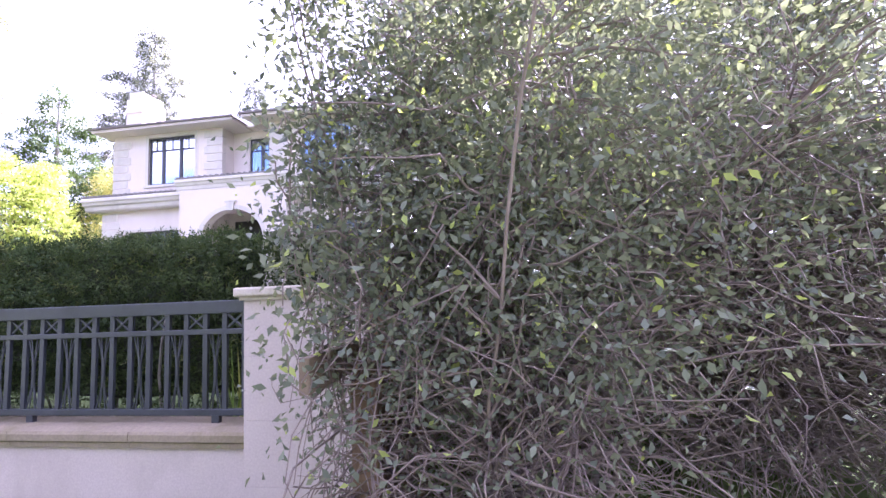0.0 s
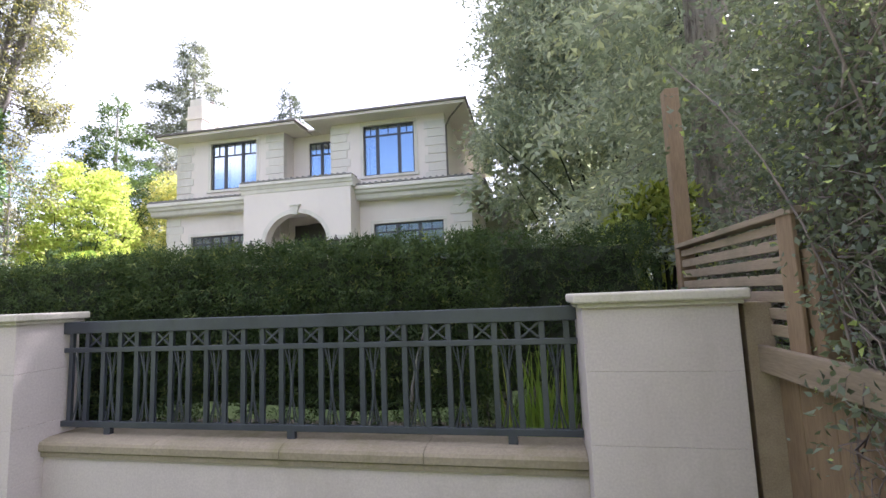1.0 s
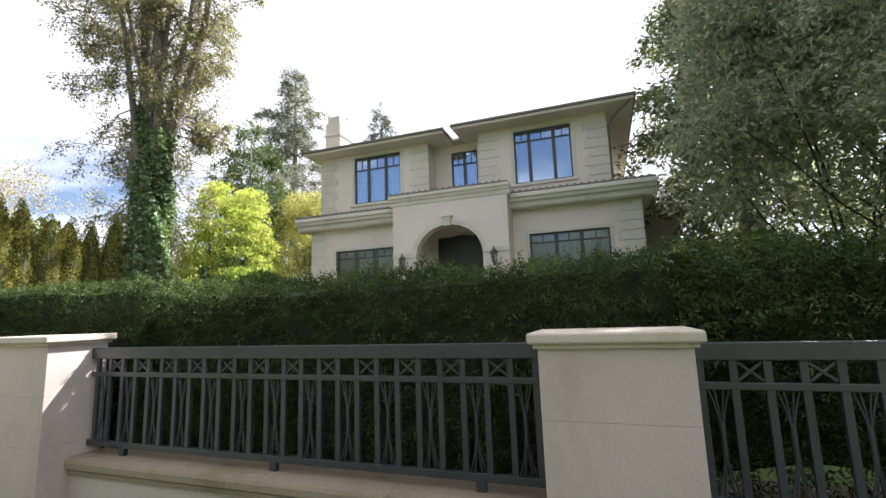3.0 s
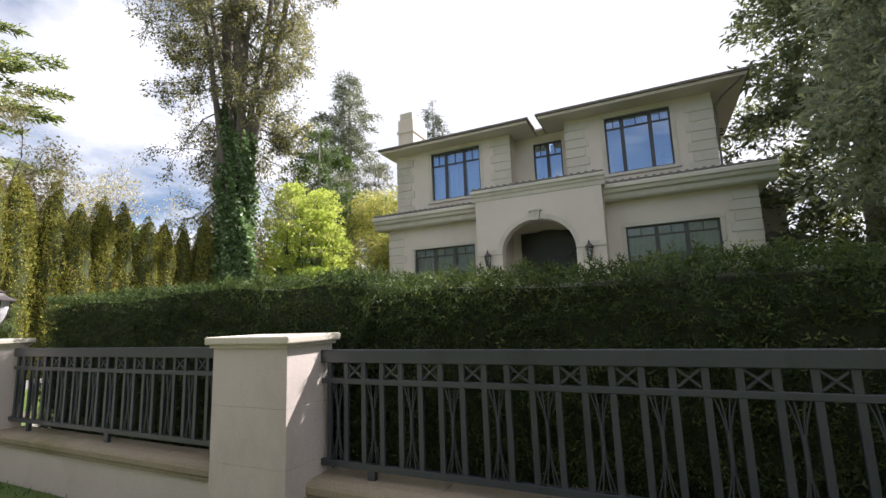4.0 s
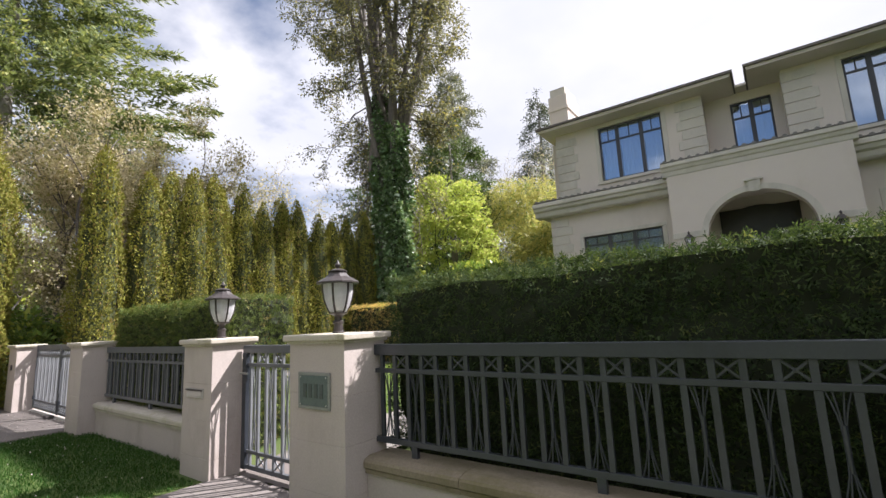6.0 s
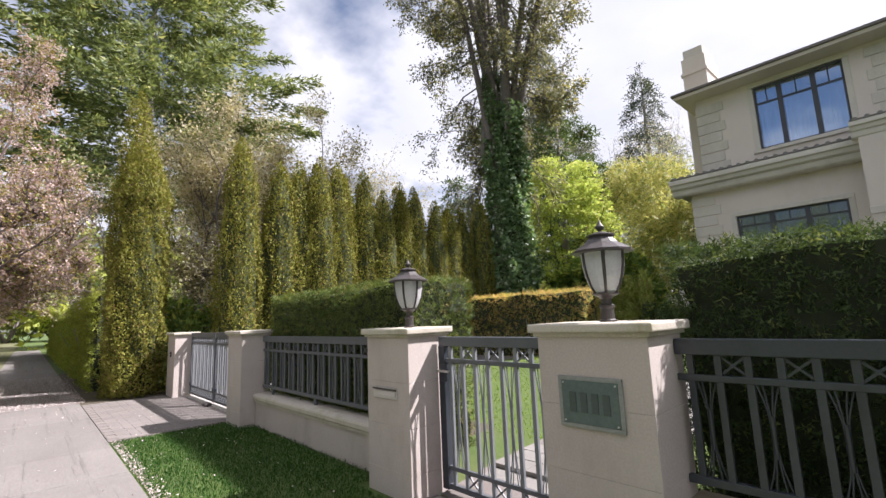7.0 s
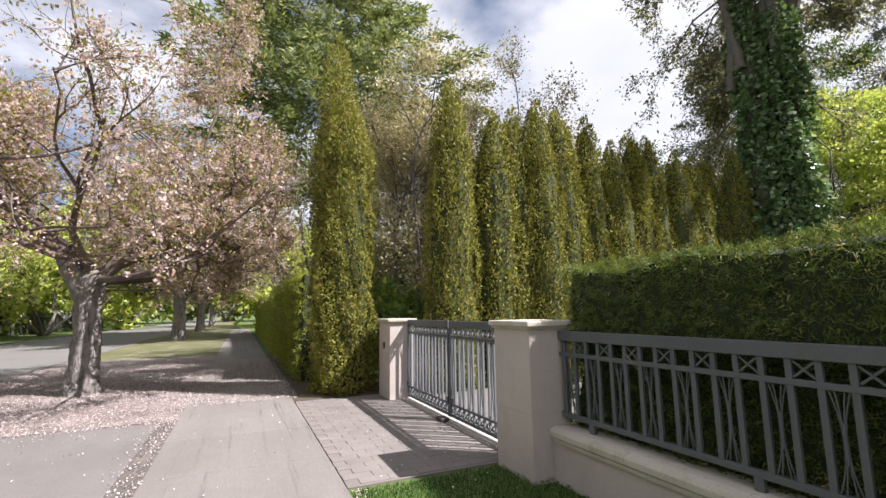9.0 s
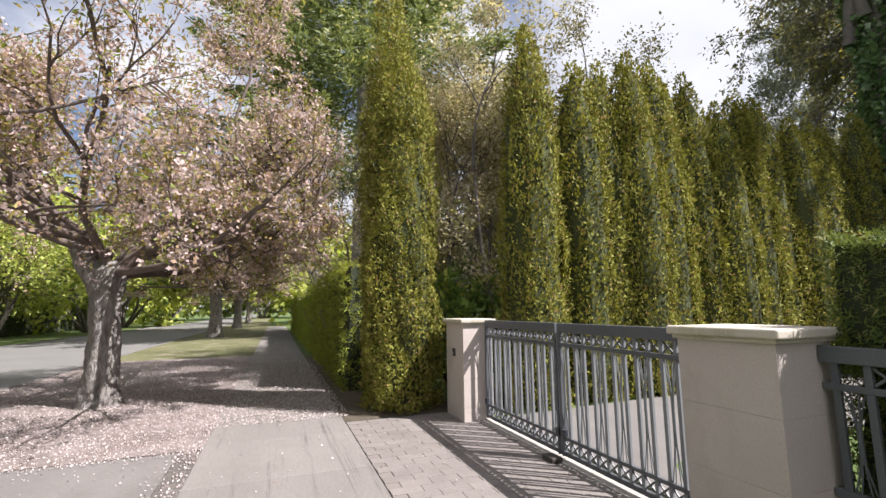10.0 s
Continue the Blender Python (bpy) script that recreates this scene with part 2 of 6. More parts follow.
M_CROSS = surface("driveway_concrete", (0.128, 0.118, 0.112), (0.178, 0.164, 0.154), 0.8, 40, 0.9, 0.4, 0.004, stain=(0.12, 0.109, 0.10), stain_scale=0.7, world_space=True)
M_ASPHALT = surface("road_asphalt", (0.13, 0.125, 0.12), (0.17, 0.165, 0.155), 0.4, 30, 0.9, 0.5, 0.005, world_space=True)
M_KERB = surface("kerb_concrete", (0.34, 0.32, 0.29), (0.42, 0.39, 0.36), 1.5, 40, 0.9, 0.4, 0.004, world_space=True)
M_DIRT = surface("bare_soil", (0.055, 0.045, 0.028), (0.10, 0.08, 0.055), 1.4, 24, 0.95, 0.7, 0.02, world_space=True)
M_SOIL = surface("grey_trodden_soil", (0.075, 0.066, 0.060), (0.12, 0.106, 0.095), 1.8, 24, 0.95, 0.7, 0.02, stain=(0.17, 0.145, 0.13), stain_scale=2.0, world_space=True)
M_PETALBED = surface("petal_litter", (0.11, 0.09, 0.082), (0.26, 0.217, 0.205), 1.6, 38, 0.95, 0.6, 0.01, stain=(0.135, 0.10, 0.086), stain_scale=1.5, world_space=True)
M_PETAL = foliage("fallen_petal", (0.44, 0.365, 0.355), (0.60, 0.53, 0.515), (0.30, 0.235, 0.20), 0.15, 0.15, warmth=(1, 1, 1))
M_PLAQUE = surface("green_bronze_plaque", (0.07, 0.10, 0.095), (0.11, 0.145, 0.135), 8, 60, 0.45, 0.2, 0.003)
M_PLAQUEBAR = surface("dark_numeral_metal", (0.045, 0.06, 0.057), (0.065, 0.085, 0.08), 8, 60, 0.45, 0.1, 0.002)
M_STEEL = surface("brushed_steel", (0.50, 0.49, 0.48), (0.62, 0.61, 0.60), 6, 90, 0.38, 0.1, 0.002, metal=0.85)
M_LENS = surface("frosted_lamp_glass", (0.72, 0.72, 0.74), (0.82, 0.82, 0.84), 6, 60, 0.35, 0.05, 0.002)

F_YEW = foliage("yew_needles", (0.024, 0.048, 0.020), (0.090, 0.127, 0.046), (0.17, 0.195, 0.07), 0.05, 0.30, rough=0.75)
F_BOX = foliage("clipped_hedge_leaf", (0.0455, 0.0806, 0.0208), (0.176, 0.221, 0.0585), (0.312, 0.273, 0.104), 0.07, 0.3, rough=0.6)
F_BROWN = foliage("browned_hedge_leaf", (0.468, 0.305, 0.13), (0.78, 0.585, 0.26), (0.338, 0.364, 0.117), 0.3, 0.58)
F_CYP = foliage("cypress_spray", (0.078, 0.093, 0.017), (0.305, 0.295, 0.060), (0.27, 0.19, 0.075), 0.08, 0.25, rough=0.75, patch=1.5)
F_IVY = foliage("ivy_leaf", (0.055, 0.12, 0.05), (0.19, 0.28, 0.125), (0.38, 0.45, 0.33), 0.12, 0.3, rough=0.3)
F_OLDCED = foliage("thin_cedar_spray", (0.085, 0.095, 0.06), (0.26, 0.26, 0.175), (0.40, 0.36, 0.11), 0.12, 0.38)
F_CON = foliage("conifer_needles", (0.183, 0.212, 0.159), (0.46, 0.49, 0.366), (0.519, 0.531, 0.33), 0.10, 0.5, warmth=(1.1, 1.1, 0.85))
F_DARKFIR = foliage("dark_fir_needles", (0.075, 0.095, 0.06), (0.21, 0.24, 0.15), (0.27, 0.29, 0.16), 0.1, 0.32)
F_BLUECON = foliage("blue_spruce_needles", (0.11, 0.125, 0.11), (0.25, 0.265, 0.23), None, 0, 0.35)
F_FARSPRUCE = foliage("far_spruce_needles", (0.07, 0.085, 0.075), (0.17, 0.19, 0.165), None, 0, 0.25)
F_GREYTREE = foliage("grey_green_leaf", (0.18, 0.22, 0.15), (0.38, 0.42, 0.33), None, 0, 0.35)
F_CEDAR = foliage("cedar_needles", (0.06, 0.092, 0.04), (0.24, 0.285, 0.125), (0.36, 0.37, 0.17), 0.14, 0.34)
F_MAPLE = foliage("lime_maple_leaf", (0.28, 0.37, 0.06), (0.54, 0.60, 0.15), (0.62, 0.58, 0.2), 0.1, 0.42, warmth=(1.1, 1.1, 0.9))
F_BAMBOO = foliage("yellow_bamboo_leaf", (0.30, 0.305, 0.09), (0.56, 0.52, 0.18), (0.2, 0.26, 0.08), 0.2, 0.45, warmth=(1.1, 1.08, 0.85))
F_LAUREL = foliage("laurel_leaf", (0.09, 0.16, 0.04), (0.24, 0.34, 0.09), (0.46, 0.5, 0.12), 0.18, 0.38, rough=0.3)
F_HOLLY = foliage("holly_leaf", (0.075, 0.095, 0.075), (0.22, 0.25, 0.175), (0.36, 0.43, 0.14), 0.04, 0.40, rough=0.35)
F_RHODO = foliage("sunlit_rhododendron_leaf", (0.30, 0.37, 0.07), (0.58, 0.62, 0.2), (0.14, 0.2, 0.05), 0.2, 0.42, rough=0.35)
F_CHERRY = foliage("cherry_blossom", (0.42, 0.31, 0.285), (0.64, 0.515, 0.485), (0.40, 0.27, 0.18), 0.2, 0.42, warmth=(1.0, 0.97, 0.93))
F_BRONZE = foliage("bronze_young_leaf", (0.17, 0.135, 0.045), (0.36, 0.29, 0.10), (0.24, 0.28, 0.07), 0.3, 0.42)
F_STRAP = foliage("strap_leaf", (0.12, 0.21, 0.035), (0.27, 0.38, 0.08), (0.36, 0.38, 0.1), 0.15, 0.42, rough=0.4)
F_PALE = foliage("pale_spring_bud", (0.42, 0.37, 0.27), (0.62, 0.56, 0.45), (0.28, 0.27, 0.12), 0.25, 0.42)
F_STREET = foliage("street_tree_leaf", (0.30, 0.36, 0.07), (0.56, 0.60, 0.17), (0.14, 0.2, 0.05), 0.2, 0.42)
F_FEATHER = foliage("feathery_spray", (0.17, 0.22, 0.05), (0.42, 0.45, 0.13), (0.46, 0.38, 0.16), 0.12, 0.42)
F_STREETHEDGE = foliage("street_hedge_leaf", (0.19, 0.245, 0.04), (0.43, 0.47, 0.10), None, 0, 0.5)
F_WOOD = foliage("woodland_leaf", (0.10, 0.15, 0.04), (0.30, 0.36, 0.10), (0.36, 0.38, 0.12), 0.15, 0.38)
F_DARK = foliage("far_wood_leaf", (0.05, 0.09, 0.035), (0.12, 0.17, 0.06), None, 0, 0.3)


# ---- builders ----
def mesh_obj(name, mesh, mat, parent=None, label=""):
    ob = new(name, mesh)
    if mat and not mesh.materials:
        mesh.materials.append(mat)
    if parent:
        ob.parent = parent
        if label:
            ob["label"] = label
        if name in ("stem_frame", "bough_frame", "branch_frame", "twig_mass"):
            ob["kind"] = "stuff"
    return ob


def part(name, bm, mat, parent, label="", smooth=False):
    """Links a bmesh as one mesh object under a thing or a part."""
    me = bpy.data.meshes.new(name)
    if smooth:
        for f in bm.faces:
            f.smooth = True
    bm.to_mesh(me)
    bm.free()
    return mesh_obj(name, me, mat, parent, label)


def thing(name, label, category, at=(0, 0, 0), group="", kind=""):
    ob = new(name)
    ob.empty_display_size = 0.2
    ob.location = at
    return tagged(ob, label, category, group, kind)


def box(bm, x0, x1, y0, y1, z0, z1, bevel=0.0, segments=2):
    vs = [bm.verts.new((x, y, z)) for z in (z0, z1) for y in (y0, y1) for x in (x0, x1)]
    fs = [bm.faces.new([vs[i] for i in q]) for q in ((0, 2, 3, 1), (4, 5, 7, 6), (0, 1, 5, 4), (2, 6, 7, 3), (0, 4, 6, 2), (1, 3, 7, 5))]
    if bevel:
        es = list({e for f in fs for e in f.edges})
        bmesh.ops.bevel(bm, geom=es, offset=bevel, segments=segments, affect="EDGES", profile=0.5)
    return bm


def boxes(*args, bevel=0.0):
    bm = bmesh.new()
    for a in args:
        box(bm, *a, bevel=bevel)
    return bm


def pieces(name, mat, parent, *args, bevel=0.0):
    """Several alike box-shaped parts, each a mesh of its own."""
    return [part(name, boxes(a, bevel=bevel), mat, parent) for a in args]


def lathe(bm, profile, sides=16, cx=0.0, cy=0.0, turn=0.0):
    """Turns (radius, height) pairs round a vertical axis."""
    rings = []
    for r, z in profile:
        rings.append([bm.verts.new((cx + r * math.cos(2 * math.pi * k / sides + turn), cy + r * math.sin(2 * math.pi * k / sides + turn), z)) for k in range(sides)])
    for a, b in zip(rings, rings[1:]):
        for k in range(sides):
            bm.faces.new((a[k], a[(k + 1) % sides], b[(k + 1) % sides], b[k]))
    bm.faces.new(list(reversed(rings[0])))
    bm.faces.new(rings[-1])
    return bm


def extrude_profile(bm, profile, x0, x1):
    """A moulding: a (y, z) outline drawn along x."""
    a = [bm.verts.new((x0, y, z)) for y, z in profile]
    b = [bm.verts.new((x1, y, z)) for y, z in profile]
    n = len(profile)
    for k in range(n):
        bm.faces.new((a[k], a[(k + 1) % n], b[(k + 1) % n], b[k]))
    bm.faces.new(list(reversed(a)))
    bm.faces.new(b)
    bmesh.ops.recalc_face_normals(bm, faces=bm.faces)
    return bm


def array_mesh(name, verts, faces):
    """A mesh from numpy arrays of places and of faces with three or four corners."""
    me = bpy.data.meshes.new(name)
    verts, faces = np.asarray(verts, dtype=np.float32), np.asarray(faces, dtype=np.int32)
    me.vertices.add(len(verts))
    me.vertices.foreach_set("co", verts.ravel())
    me.loops.add(faces.size)
    me.loops.foreach_set("vertex_index", faces.ravel())
    me.polygons.add(len(faces))
    me.polygons.foreach_set("loop_start", np.arange(0, faces.size, faces.shape[1], dtype=np.int32))
    me.update(calc_edges=True)
    return me


def unit(v):
    return v / np.maximum(np.linalg.norm(v, axis=-1, keepdims=True), 1e-9)


def leaf_mesh(name, rng, at, out, size, aspect=0.45, wild=0.6, spread=0.45, fold=0.15, face=None):
    """Many small folded leaves at the places given, that point roughly along out and turn their flat side to face."""
    n = len(at)
    d = unit(unit(out) * (1 - wild) + rng.normal(size=(n, 3)) * wild * 0.7)
    s = unit(np.cross(d, rng.normal(size=(n, 3)) if face is None else unit(face) + rng.normal(size=(n, 3)) * 0.4))
    up = np.cross(s, d)
    length = (size * (1 + spread * rng.uniform(-1, 1, n)))[:, None]
    w = length * aspect * 0.5
    mid = at + d * length * 0.45 - up * length * fold
    v = np.stack([at, mid + s * w, at + d * length, mid - s * w], axis=1).reshape(-1, 3)
    return array_mesh(name, v, np.arange(4 * n).reshape(-1, 4))


def spray_mesh(name, rng, at, way, face, length, leaf, pairs=8, wild=0.35, droop=0.0, taper=0.6):
    """Small feathered sprays: leaflets along both sides of a thin spine, each spray turned to face outwards."""
    m = len(at)
    d = unit(unit(way) + rng.normal(size=(m, 3)) * wild)
    s = unit(np.cross(d, unit(face) + rng.normal(size=(m, 3)) * wild))
    long = length * rng.uniform(0.6, 1.35, (m, 1))
    spine = [at + d * long * (j / pairs) - np.array([0, 0, droop]) * long * (j / pairs) ** 2 for j in range(pairs + 1)]
    tips = []
    for j in range(pairs):
        u = (j + 0.5) / pairs
        a = 0.25 + 0.85 * (1 - u)
        q = d * math.cos(a) + s * (math.sin(a) * (1 if j % 2 else -1)) - np.array([0, 0, droop * u])
        tips.append(spine[j] + q * leaf * (1.15 - taper * u) * rng.uniform(0.7, 1.3, (m, 1)))
    v = np.stack(spine + tips, axis=1).reshape(-1, 3)
    base = (np.arange(m) * (2 * pairs + 1))[:, None, None]
    k = np.arange(pairs)
    f = base + np.stack([k, k + 1, k + pairs + 1], axis=1)[None]
    return array_mesh(name, v, f.reshape(-1, 3))


class Wood:
    """Collects tapered round limbs into one mesh."""

    def __init__(self):
        self.v, self.f, self.n = [], [], 0

    def limb(self, pts, radii, sides=6):
        pts, radii = np.asarray(pts, float), np.asarray(radii, float)
        tang = unit(np.gradient(pts, axis=0))
        ref = np.array([0.31, 0.17, 0.93]) if abs(tang[0][2]) < 0.8 else np.array([0.97, 0.22, 0.05])
        a = unit(np.cross(tang, ref))
        b = np.cross(tang, a)
        ang = np.arange(sides) * 2 * math.pi / sides
        ring = pts[:, None] + radii[:, None, None] * (a[:, None] * np.cos(ang)[None, :, None] + b[:, None] * np.sin(ang)[None, :, None])
        m = len(pts)
        idx = self.n + np.arange(m * sides).reshape(m, sides)
        nxt = np.roll(idx, -1, axis=1)
        self.f.append(np.stack([idx[:-1], nxt[:-1], nxt[1:], idx[1:]], axis=-1).reshape(-1, 4))
        self.v.append(ring.reshape(-1, 3))
        self.n += m * sides

    def gnarled(self, pts, radii, rng, rough=0.10, sides=30, rings=60):
        """A thick bole with knots and furrows in its outline."""
        u, k = np.linspace(0, 1, rings), np.linspace(0, 1, len(pts))
        line = np.stack([np.interp(u, k, np.asarray(pts, float)[:, i]) for i in range(3)], axis=1)
        n0 = self.n
        self.limb(line, np.interp(u, k, radii), sides)
        ring = self.v[-1].reshape(rings, sides, 3)
        a, h = np.meshgrid(np.arange(sides) * 2 * math.pi / sides, np.linspace(0, 9, rings))
        f = 0.6 * np.sin(a * 3 + 1.7 * np.sin(h)) * np.sin(h * 1.1 + 1) + 0.5 * np.sin(a * 7 + h * 0.8 + np.sin(h * 2.3)) + 0.35 * np.sin(h * 4.1 + a * 2) * np.sin(a * 5) + 0.30 * rng.normal(size=a.shape)
        self.v[-1] = (line[:, None] + (ring - line[:, None]) * (1 + rough * f)[:, :, None]).reshape(-1, 3)
        return n0

    def mesh(self, name):
        me = array_mesh(name, np.concatenate(self.v), np.concatenate(self.f))
        me.polygons.foreach_set("use_smooth", np.ones(len(me.polygons), dtype=bool))
        return me


def crooked(rng, start, way, length, steps, bend, lift=0.0):
    """A wandering line from start."""
    p, d = np.array(start, float), unit(np.array(way, float))
    out = [p.copy()]
    for _ in range(steps):
        d = unit(d + rng.normal(size=3) * bend + np.array([0, 0, lift]))
        p = p + d * length / steps
        out.append(p.copy())
    return np.array(out)


def branch_out(wood, rng, start, way, length, radius, levels, kids=4, bend=0.14, lift=0.03, spread=0.8, shrink=0.62, tips=None, sides=6, first=0.3, room=None, thin=0.5):
    """A limb and its branches, down to twigs; the twigs' points go into tips."""
    pts = crooked(rng, start, way, length, 6 if levels > 1 else 4 if levels else 3, bend, lift)
    if room is not None and not all(room(q) for q in pts):
        return
    wood.limb(pts, np.linspace(radius, radius * (0.30 if levels else 0.25), len(pts)), sides if levels > 1 else 4 if levels else 3)
    if levels <= 1 and tips is not None:
        for k in range(1, len(pts)):
            tips.append((pts[k], pts[k] - pts[k - 1]))
    if levels:
        for _ in range(kids):
            u = rng.uniform(first, 1.0) * (len(pts) - 1)
            i = min(int(u), len(pts) - 2)
            p = pts[i] + (pts[i + 1] - pts[i]) * (u - i)
            d = unit(unit(pts[i + 1] - pts[i]) + rng.normal(size=3) * spread)
            branch_out(wood, rng, p, d, length * shrink * rng.uniform(0.7, 1.2), radius * thin, levels - 1, kids, bend * 1.2, lift, spread, shrink, tips, sides, first, room, thin)


def strew(rng, tips, per, radius):
    """Leaf places round the twigs, with the way that each points."""
    p, d = np.array([t[0] for t in tips]), np.array([t[1] for t in tips])
    i = rng.integers(0, len(p), per)
    off = rng.normal(size=(per, 3)) * radius
    return p[i] + off, unit(d[i]) + unit(off) * 0.8


def ground_z(x, y):
    """The garden: a gently rising lawn, then a bank up to the house."""
    y = np.asarray(y, float)
    rise = 0.05 * np.clip(y - 3.5, 0, 9.0) + 0.10 * np.clip((y - 3.3) / 0.4, 0, 1) + 1.30 * np.clip((y - 15.0) / 4.0, 0, 1)
    side = np.clip((np.asarray(x, float) + 26.0) / 6.5, 0, 1)
    side = side * side * (3 - 2 * side)
    return rise * (0.12 + 0.88 * side)


# ---- ground, street and paving ----
def sheet(name, xs, ys, zf, mat, label, category, parent=None):
    xs, ys = np.asarray(xs, float), np.asarray(ys, float)
    gx, gy = np.meshgrid(xs, ys)
    v = np.stack([gx, gy, zf(gx, gy)], axis=-1).reshape(-1, 3)
    i = np.arange(len(xs) * len(ys)).reshape(len(ys), len(xs))
    f = np.stack([i[:-1, :-1], i[:-1, 1:], i[1:, 1:], i[1:, :-1]], axis=-1).reshape(-1, 4)
    ob = mesh_obj(name, array_mesh(name, v, f), mat, parent)
    ob.data.polygons.foreach_set("use_smooth", np.ones(len(f), dtype=bool))
    if not parent:
        tagged(ob, label, category, kind="structure")
    return ob


GX = np.concatenate([[-900, -300, -140, -90, -60, -45], np.arange(-36, 12.1, 1.0), [20, 40, 90, 300, 900]])
GY = np.concatenate([[-900, -300, -120, -60, -30, -16, -8, -4, -1, 1, 2.5, 3.2, 3.5], np.arange(4, 20.1, 0.8), [24, 32, 50, 90, 160, 400, 900]])
sheet("ground", GX, GY, lambda x, y: ground_z(x, y) - 0.02, M_GRASS, "short green grass rising gently to the house", "ground")

road = part("road", boxes((-300, 60, -13.2, -5.6, -0.3, -0.012)), M_ASPHALT, None)
tagged(road, "grey asphalt road dappled with tree shade", "road", kind="structure")
for y0 in (-5.6, -13.35):
    kerb = thing("kerb", "low concrete kerb along the road edge", "kerb", kind="structure")
    for i in range(30):
        part("kerb_stone", boxes((-90 + i * 3.4 + 0.01, -86.6 + i * 3.4 - 0.01, y0, y0 + 0.15, -0.25, 0.035), bevel=0.012), M_CROSS, kerb)

pavement = thing("pavement", "worn warm-grey concrete footpath with straight joints", "pavement", kind="structure")
slab = bpy.data.meshes.new("slab")
bm = boxes((-0.745, 0.745, -0.895, 0.895, -0.12, 0.0), bevel=0.008)
bm.to_mesh(slab); bm.free()
for i in range(52):
    ob = mesh_obj("slab", slab, M_PAVE, pavement)
    ob.location = (4.3 - 1.5 * i, 0.19, 0.006 + 0.002 * ((i * 7) % 3))
part("bedding", boxes((-74.0, 5.0, -0.70, 1.09, -0.16, -0.004)), M_JOINT, pavement)

# verge on the street side: petals, soil and a crossing to the road
crossing = part("driveway_crossing", boxes((-26.3, -21.6, -5.6, -0.94, -0.12, 0.004), bevel=0.003), M_CROSS, None)
tagged(crossing, "grey concrete driveway crossing between footpath and road", "driveway", kind="structure")
soil = part("soil_strip", boxes((-26.4, -21.5, -0.93, -0.70, -0.1, 0.006)), M_SOIL, None)
tagged(soil, "strip of dark soil beside the footpath", "soil", kind="structure")
sheet("petal_bed", np.linspace(-38.5, -26.27, 24), np.linspace(-5.45, -0.70, 13), lambda x, y: 0.012 + 0.006 * np.sin(x * 1.3) * np.sin(y * 2.1), M_PETALBED, "verge strewn with fallen pink cherry petals", "ground")
sheet("verge", np.linspace(-150, -38.4, 40), np.linspace(-5.45, -0.70, 9), lambda x, y: 0.004 + 0.01 * np.sin(x * 0.9) * np.sin(y * 1.6), M_VERGE, "worn olive-brown turf verge under the street trees", "ground")
sheet("planting_bed", np.arange(-22.3, -0.3, 0.5), [3.2, 3.5, 3.9, 4.3, 4.75], lambda x, y: ground_z(x, y) - 0.02 + np.where((x > -17.9) & (x < -15.1), -0.05, 0.02), M_DIRT, "dark soil bed under the hedges", "soil")
sheet("far_soil", [-37.5, -36, -34, -32, -30, -28.4, -26.99], np.arange(1.085, 3.3, 0.4), lambda x, y: 0.004 + 0 * x, M_DIRT, "dark soil under a clipped hedge", "soil")

# ---- driveway apron and garden path ----
drive = part("driveway", boxes((-26.3, -22.4, 3.32, 15.5, -0.2, 0.0)), M_CROSS, None)
for v in drive.data.vertices:
    if v.co.z > -0.1:
        v.co.z = float(ground_z(-24, v.co.y)) + 0.012
tagged(drive, "pale grey concrete driveway behind the gate", "driveway", kind="structure")
path_bed = sheet("garden_path", [-17.3, -16.6, -16.0], np.arange(3.0, 16.1, 0.6), lambda x, y: ground_z(x, y) + 0.008, M_JOINT, "pale stone garden path behind the small gate", "path")
flag = bpy.data.meshes.new("flagstone")
bm = boxes((-0.198, 0.198, -0.118, 0.118, -0.02, 0.02), bevel=0.006)
bm.to_mesh(flag); bm.free()
M_FLAG = surface("pale_flagstone", (0.165, 0.153, 0.14), (0.225, 0.21, 0.192), 2, 40, 0.9, 0.3, 0.004, piece=0.08, world_space=True)
for r in range(50):
    for c in range(3):
        ob = mesh_obj("flagstone", flag, M_FLAG, path_bed)
        y = 3.3 + r * 0.242
        ob.location = (-17.05 + 0.40 * c + 0.05 * (r % 2), y, float(ground_z(-16.6, y)) + 0.012)
        ob.rotation_euler = (math.atan(0.05 if y < 15.0 else 0.32), 0, 0)


# ---- garden wall, piers and iron fence ----
PIERS = [(-1.72, -0.91), (-6.51, -5.77), (-11.25, -10.51), (-15.89, -15.14), (-18.01, -17.335), (-22.39, -21.73), (-26.95, -26.25)]
PIER_Y0, PIER_Y1, FENCE_Y, CAP_Z = 2.70, 3.18, 3.07, 1.475


PIER_RISE = (-0.033, -0.025, 0.026, 0.04, 0.025, 0.025, 0.005)     # the wall follows the slight slope of the street


